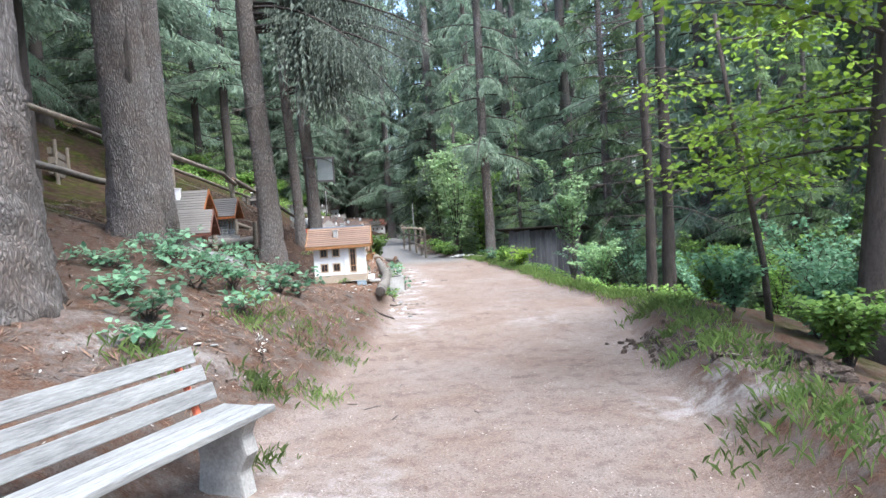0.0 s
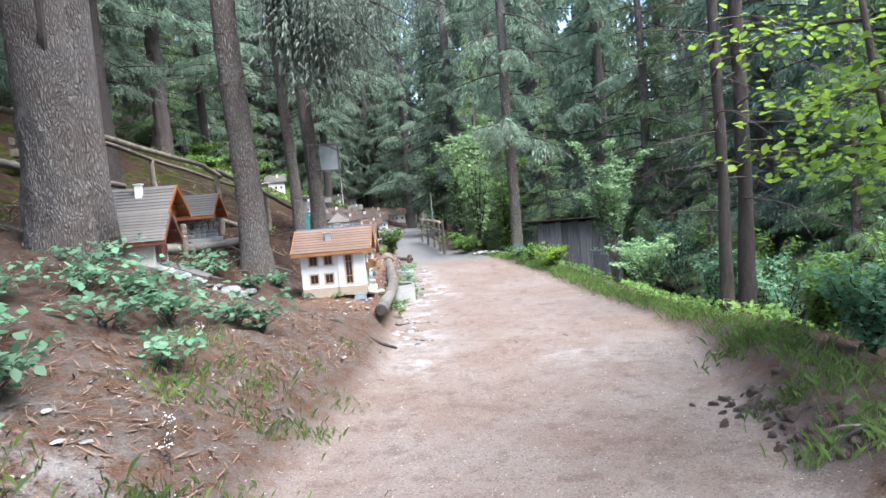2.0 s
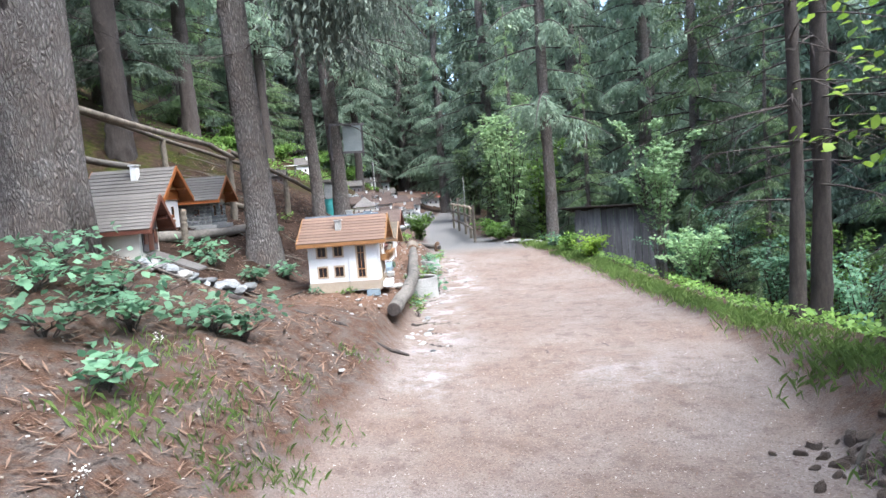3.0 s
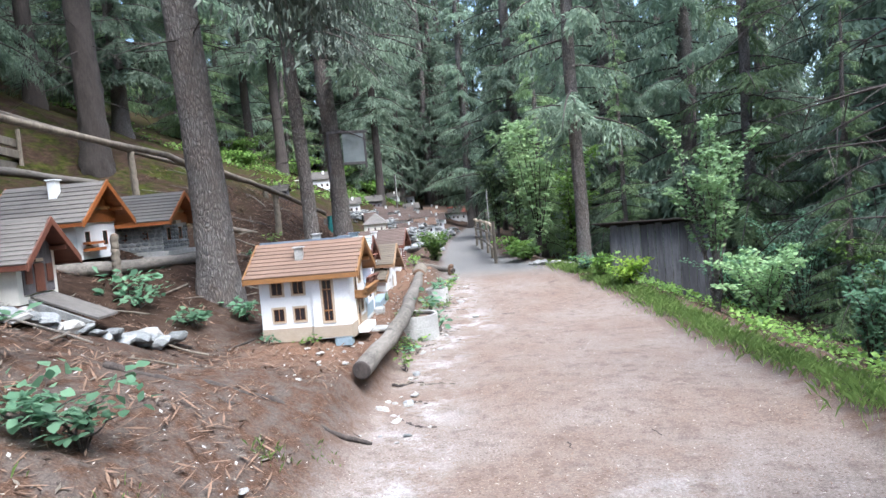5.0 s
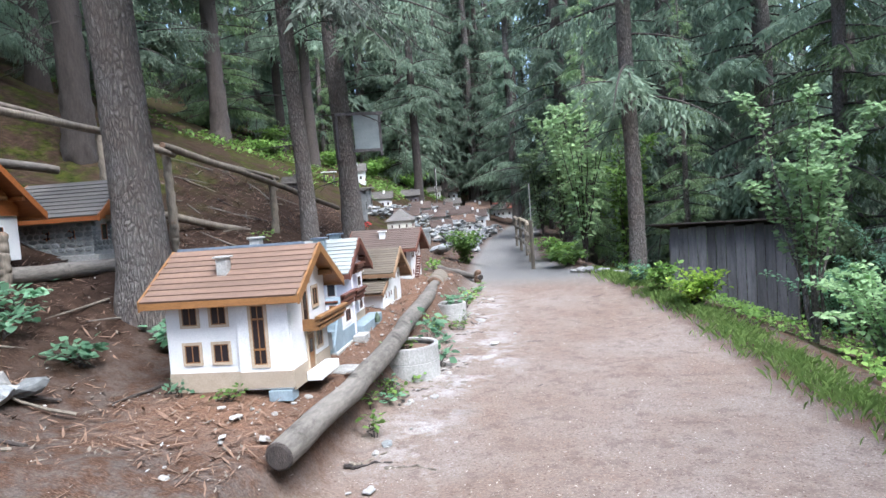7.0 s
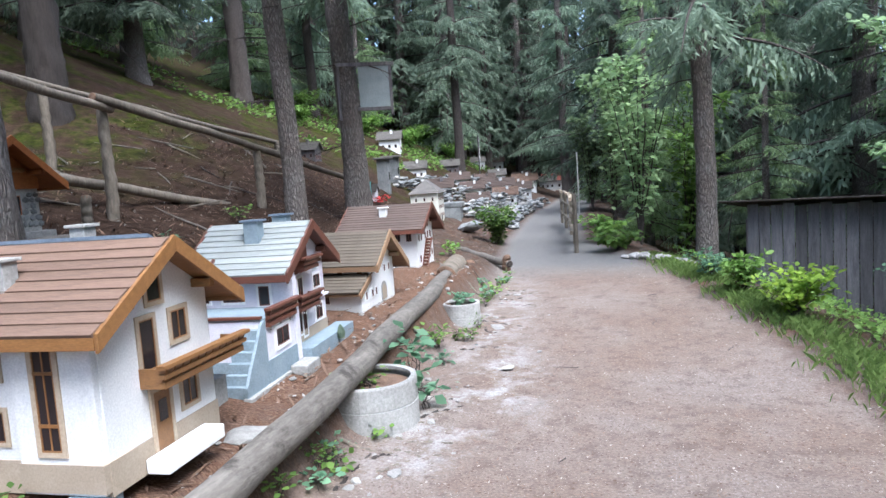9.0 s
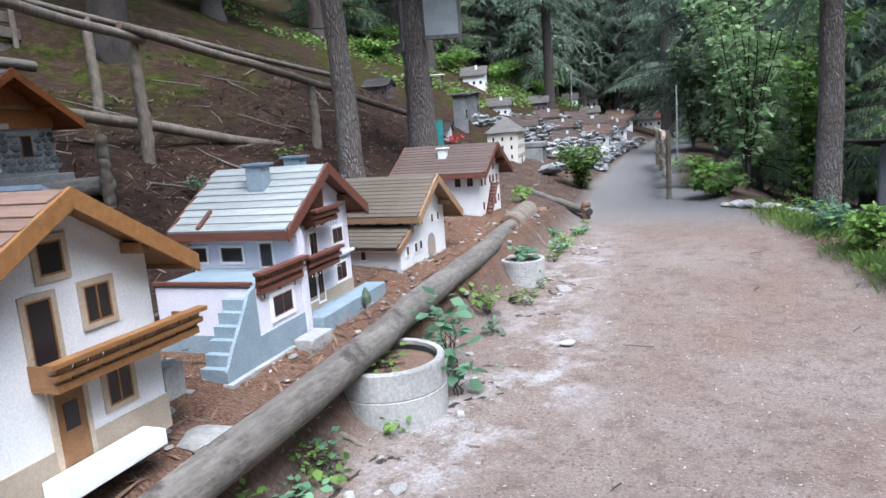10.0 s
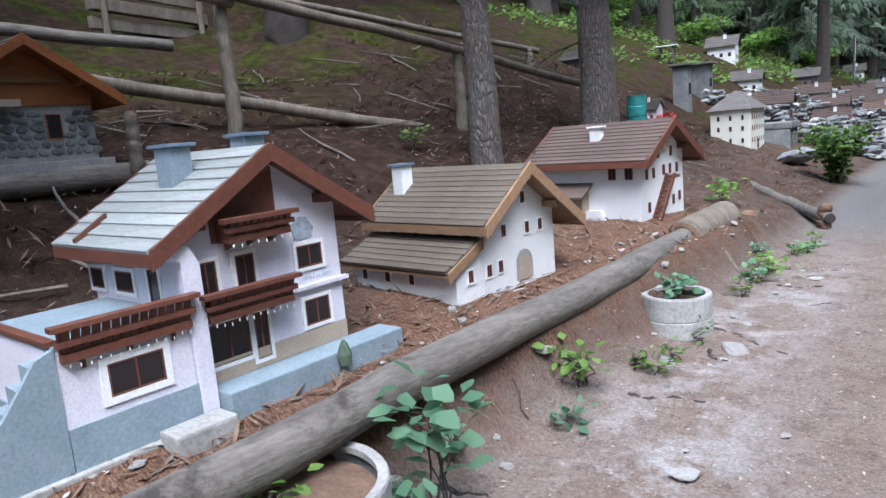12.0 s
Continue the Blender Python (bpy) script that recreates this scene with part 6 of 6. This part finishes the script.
# herbs covering the slope around the far houses
n = 7000
hy = rng.uniform(23.5, 44.0, n)
hx = np.interp(hy, YS, PATH_L) - 3.6 - rng.uniform(0, 1, n) ** 1.2 * 8.5
keep = np.array([noise.noise(Vector((a * 0.45, b * 0.45, 4.0))) > 0.0 for a, b in zip(hx, hy)])
hp = np.stack([hx, hy, np.array([height(a, b) for a, b in zip(hx, hy)]) + rng.uniform(0.0, 0.14, n)], -1)[keep]
a = rng.uniform(0, 6.28, len(hp))
ob = new("slope_herbs", raw_mesh("slope_herbs", leaf_tris(rng, hp, np.stack([np.cos(a), np.sin(a), np.full(len(hp), 0.4)], -1), 0.13, 0.1), 6, LEAF))
tagged(ob, "bright green herbs covering the village slope", "herbs", kind="stuff")


# low herbs falling away from the verge
n = 6000
hy = rng.uniform(8.0, 19.5, n)
hx = np.interp(hy, YS, PATH_R) + 0.75 + rng.uniform(0, 1, n) ** 1.6 * 2.6
keep = np.array([noise.noise(Vector((a * 1.1, b * 1.1, 9.0))) > -0.12 for a, b in zip(hx, hy)])
hp = np.stack([hx, hy, np.array([height(a, b) for a, b in zip(hx, hy)]) + rng.uniform(0.0, 0.16, n)], -1)[keep]
a = rng.uniform(0, 6.28, len(hp))
ob = new("verge_herbs", raw_mesh("verge_herbs", leaf_tris(rng, hp, np.stack([np.cos(a), np.sin(a), np.full(len(hp), 0.5)], -1), 0.055, 0.1), 6, LEAF))
tagged(ob, "low green herbs on the bank below the path", "herbs", kind="stuff")


# maple whose boughs reach over the start of the path
def make_maple(at, label, seed, trunk_pts, r, boughs, size):
    rng = np.random.default_rng(seed)
    t = thing("maple_tree", at, label, "tree")
    part("trunk", Shape().tube(trunk_pts, [r * (1.15 - 0.55 * i / (len(trunk_pts) - 1)) for i in range(len(trunk_pts))], 14, 0.15, 6), BARK_DARK, t, smooth=True)
    wood_s, leaves = Shape(), []
    for (z, ang, ln, rise, count) in boughs:
        x = np.interp(z, [p[2] for p in trunk_pts], [p[0] for p in trunk_pts])
        y = np.interp(z, [p[2] for p in trunk_pts], [p[1] for p in trunk_pts])
        pts = limb_points((x, y, z), (math.cos(ang), math.sin(ang), rise), ln, 0.35, 8)
        wood_s.tube(pts, [0.02 * (1.1 - i / 8) for i in range(9)], 6, cap=False)
        P = np.array([tuple(p) for p in pts])
        count = int(count * 2.0)
        f = rng.uniform(0.2, 1.02, count)
        pos = np.stack([np.interp(f * 8, np.arange(9), P[:, i]) for i in range(3)], -1)
        off = rng.normal(0, 1, (count, 3)) * np.array((0.30, 0.30, 0.10))
        pos = pos + off
        out = off / (np.linalg.norm(off, axis=1, keepdims=True) + 1e-9)
        out[:, 2] *= 0.3
        leaves.append(leaf_tris(rng, pos, out, size, 0.25, 0.3))
        for _ in range(7):
            i = rng.integers(3, 9)
            wood_s.tube(limb_points(pts[i], rng.normal(0, 1, 3) * np.array((1, 1, 0.3)), 0.4, 0.2, 3), [0.006, 0.005, 0.004, 0.002], 4, cap=False)
    tagged(part("branchwork", wood_s, BARK_DARK, t), kind="stuff")
    ob = new("leaves", raw_mesh("leaves", np.concatenate(leaves), 6, LEAF_YELLOW))
    ob.parent = t
    tagged(ob, kind="stuff")


make_maple(rest(3.55, 5.65), "dark leaning maple with yellow-green leaves over the path", 700,
           [(0, 0, -0.3), (0.05, 0.02, 0.5), (0.16, 0.05, 1.4), (0.30, 0.05, 3.0), (0.4, 0.1, 7.0)], 0.15,
           [(2.7, 3.55, 2.3, 0.25, 200), (3.0, 3.8, 2.5, 0.2, 200), (3.3, 3.3, 2.4, 0.3, 200), (2.3, 2.3, 1.5, 0.05, 150), (1.8, 2.5, 1.3, 0.1, 130), (3.7, 3.5, 2.6, 0.2, 220), (3.2, 4.2, 2.0, 0.3, 160), (2.5, 1.3, 1.6, 0.1, 140), (2.1, 3.2, 1.3, 0.1, 120)], 0.085)
make_maple(rest(3.35, 7.0), "thin forked maple sapling with yellow-green leaves", 701,
           [(0, 0, -0.2), (-0.05, 0.0, 0.6), (-0.18, 0.0, 1.4), (-0.30, 0.05, 2.2), (-0.4, 0.1, 3.2)], 0.035,
           [(1.2, 0.6, 1.0, 0.5, 90), (1.6, 2.2, 0.8, 0.2, 90), (2.0, 1.4, 1.1, 0.2, 110), (2.5, 2.4, 0.8, 0.2, 90), (2.9, 0.4, 1.1, 0.3, 110), (1.5, 4.6, 0.9, 0.1, 90)], 0.08)

# eroded root mass on the low bank
roots = thing("root_mass", rest(2.02, 5.0, 0.05), "brown tangle of dead roots and earth on the bank", "roots", 12)
g = np.random.default_rng(9)
CLODS = [rock_mesh(40 + k, EARTH, 2, 0.7) for k in range(6)]
for k in range(260):
    y = g.uniform(-1.5, 1.9)
    x = g.normal(0.22, 0.12) - 0.05 * math.sin(3 * y)
    w = roots.matrix_world @ Vector((x, y, 0))
    size = g.uniform(0.02, 0.09) * (1.7 if k % 11 == 0 else 1.0)
    ob = new("clod", CLODS[k % 6])
    ob.parent = roots
    ob.matrix_local = Matrix.LocRotScale((x, y, height(w.x, w.y) - roots.matrix_world.translation.z + size * 0.02), Euler((g.uniform(0, 6), g.uniform(0, 6), g.uniform(0, 6))), (size, size * 1.2, size * 0.8))
for k in range(18):
    y = g.uniform(-1.3, 1.6)
    x = g.uniform(0.05, 0.30)
    w = roots.matrix_world @ Vector((x, y, 0))
    pts = limb_points((x, y, height(w.x, w.y) - roots.matrix_world.translation.z + 0.01), (g.uniform(-1, 0.4), g.uniform(-1, 1), g.uniform(-0.15, 0.25)), g.uniform(0.10, 0.26), 0.8, 5)
    part("root", Shape().tube(pts, [0.016 * (1.1 - i / 6) * g.uniform(0.6, 1.3) for i in range(6)], 5, cap=False), BARK_DARK if k % 3 else POLEWOOD, roots)
# roots crossing the ground before the terrace
for k, pts in enumerate((((-1.75, 9.1), (-1.35, 9.25), (-1.0, 9.2), (-0.75, 9.35)), ((-2.2, 8.8), (-1.8, 8.95), (-1.45, 8.9)), ((-2.0, 9.45), (-1.6, 9.5), (-1.2, 9.42)))):
    log("surface_root", [(x, y, height(x, y) + 0.0) for x, y in pts], [0.026, 0.014], "bare grey root crossing the litter", BARK_DARK, 10, 0.2, 8, "root", False)

# ---- loose stones, sticks and fallen flecks ----
for k in range(70):
    y = dice.uniform(9.2, 17.5)
    x = float(np.interp(y, YS, PATH_L)) - dice.uniform(0.25, 0.65)
    stone(x, y, dice.uniform(0.02, 0.06), "small pale stone on the terrace litter", which=(0, 3, 6, 9)[k % 4], group="pale pebbles")
for x, y, s in ((-1.24, 11.75, 0.16), (-1.12, 13.0, 0.13), (-1.12, 13.15, 0.15), (-1.25, 14.2, 0.08), (-2.0, 5.35, 0.06), (-1.90, 5.42, 0.05), (-2.2, 5.6, 0.05), (-1.1, 8.2, 0.05), (-0.78, 15.1, 0.10), (-1.6, 10.65, 0.05), (-1.45, 10.55, 0.07)):
    stone(x, y, s, "pale loose stone near the terrace log", which=0, long=1.5)
for k in range(70):
    y = dice.uniform(9.3, 17.8)
    x = float(np.interp(y, YS, PATH_L)) + dice.gauss(0.12, 0.20)
    stone(x, y, dice.choice((0.02, 0.025, 0.03, 0.045, 0.07)), "small stone in the sandy soil below the log", which=dice.choice((0, 3, 6, 9, 2)), group="stones below the log", long=1.4)
for k in range(26):
    y = dice.uniform(9.6, 17.4)
    x = float(np.interp(y, YS, PATH_L)) + dice.uniform(-0.02, 0.35)
    a, L = dice.gauss(0.1, 0.5), dice.uniform(0.12, 0.5)
    pts = [(x + math.cos(a) * L * f, y + math.sin(a) * L * f + 0.03 * math.sin(6 * f + k)) for f in (-0.5, -0.2, 0.1, 0.5)]
    log("surface_root", [(p, q, height(p, q) - 0.004) for p, q in pts], [0.013, 0.006], "thin grey root running out of the sandy soil", (POLEWOOD, BARK_DARK)[k % 2], 8, 0.3, 12, "root", False)
for k in range(24):
    y = dice.uniform(11.2, 17.6)
    x = float(np.interp(y, YS, PATH_L)) + dice.uniform(-0.16, 0.10)
    shrub("weed", rest(x, y), "small green leafy weed by the terrace log", 740 + k, 4, dice.uniform(0.05, 0.14), 0.09, dice.uniform(0.025, 0.05), 7, (LEAF, LEAF_BLUE, LEAF)[k % 3], "weed", stem_r=0.003, group="weeds")
rng = np.random.default_rng(21)
# pale leaf and wood flecks strewn over the path
n = 14000
fy = rng.uniform(1.5, 18.5, n)
fx = np.interp(fy, YS, PATH_L) - 1.2 + rng.uniform(0, 1, n) * (np.interp(fy, YS, PATH_R) - np.interp(fy, YS, PATH_L) + 1.4)
fz = np.array([height(a, b) for a, b in zip(fx, fy)]) + 0.014
c = np.stack([fx, fy, fz], -1)
for name, lo, hi, mat, label in (("pale_flecks", 0, 4200, STRAW, "pale leaf flecks strewn on the path"), ("brown_flecks", 4200, 14000, ENDGRAIN, "brown needles and leaf scraps on the path")):
    q = c[lo:hi]
    a = rng.uniform(0, 6.28, len(q))
    L = rng.uniform(0.005, 0.012, (len(q), 1)) * (1.0 if lo == 0 else 1.5)
    d = np.stack([np.cos(a), np.sin(a), rng.uniform(-0.2, 0.4, len(q))], -1) * L
    s = np.stack([-np.sin(a), np.cos(a), np.zeros(len(q))], -1) * L * (0.45 if lo == 0 else 0.18)
    ob = new(name, raw_mesh(name, np.stack([q - d, q + s, q + d, q - s], 1).reshape(-1, 3), 4, mat))
    tagged(ob, label, "leaf litter", kind="stuff")
for k in range(30):
    y = rng.uniform(4.5, 17.0)
    x = float(np.interp(y, YS, PATH_L)) + rng.uniform(-1.6, 2.2)
    a, L = rng.uniform(0, 6.28), rng.uniform(0.05, 0.17)
    pts = [(x + math.cos(a) * L * (f - 0.5) + 0.01 * math.sin(9 * f + k), y + math.sin(a) * L * (f - 0.5), height(x + math.cos(a) * L * (f - 0.5), y + math.sin(a) * L * (f - 0.5)) + 0.012 + 0.008 * (k % 2)) for f in (0, 0.35, 0.7, 1.0)]
    base = Vector(pts[0])
    ob = new("twig", Shape().tube([Vector(p) - base for p in pts], [0.0035, 0.003, 0.003, 0.0015], 5).mesh("twig", BARK_DARK))
    ob.location = base
    tagged(ob, "thin dry twig lying on the path", "twig", "fallen twigs")

# needles, bark scraps and small stones strewn over the slope
n = 26000
fy = rng.uniform(4.0, 22.0, n)
fx = np.interp(fy, YS, PATH_L) - rng.uniform(0.1, 1.0, n) ** 1.3 * 6.0
fz = np.array([height(a, b) for a, b in zip(fx, fy)]) + 0.012
q = np.stack([fx, fy, fz], -1)
for name, lo, hi, mat, label, wide, long in (("slope_needles", 0, 18000, ENDGRAIN, "brown twigs and bark scraps on the slope", 0.10, 0.07), ("slope_chips", 18000, 22000, POLEWOOD, "grey wood chips on the slope", 0.35, 0.03), ("slope_grit", 22000, 26000, STONE_PALE, "pale grit on the slope", 0.6, 0.014)):
    p = q[lo:hi]
    a = rng.uniform(0, 6.28, len(p))
    L = rng.uniform(0.3, 1.2, (len(p), 1)) * long
    d = np.stack([np.cos(a), np.sin(a), rng.uniform(-0.4, 0.6, len(p))], -1) * L
    s = np.stack([-np.sin(a), np.cos(a), rng.uniform(-0.3, 0.3, len(p))], -1) * L * wide
    ob = new(name, raw_mesh(name, np.stack([p - d, p + s, p + d, p - s], 1).reshape(-1, 3), 4, mat))
    tagged(ob, label, "litter", kind="stuff")

for k in range(110):
    y = rng.uniform(8.5, 20.0)
    x = float(np.interp(y, YS, PATH_L)) - rng.uniform(1.4, 6.0)
    a, L = rng.uniform(0, 6.28), rng.uniform(0.2, 0.9)
    pts = [(x + math.cos(a) * L * (f - 0.5), y + math.sin(a) * L * (f - 0.5) + 0.02 * math.sin(7 * f + k), height(x + math.cos(a) * L * (f - 0.5), y + math.sin(a) * L * (f - 0.5)) + 0.015 + 0.03 * (k % 3) * f) for f in (0, 0.25, 0.5, 0.75, 1.0)]
    base = Vector(pts[0])
    ob = new("stick", Shape().tube([Vector(p) - base for p in pts], [0.012, 0.011, 0.009, 0.007, 0.004], 6).mesh("stick", (BARK_DARK, POLEWOOD, LOGWOOD)[k % 3]))
    ob.location = base
    tagged(ob, "dry broken branch lying on the slope", "stick", "fallen sticks")
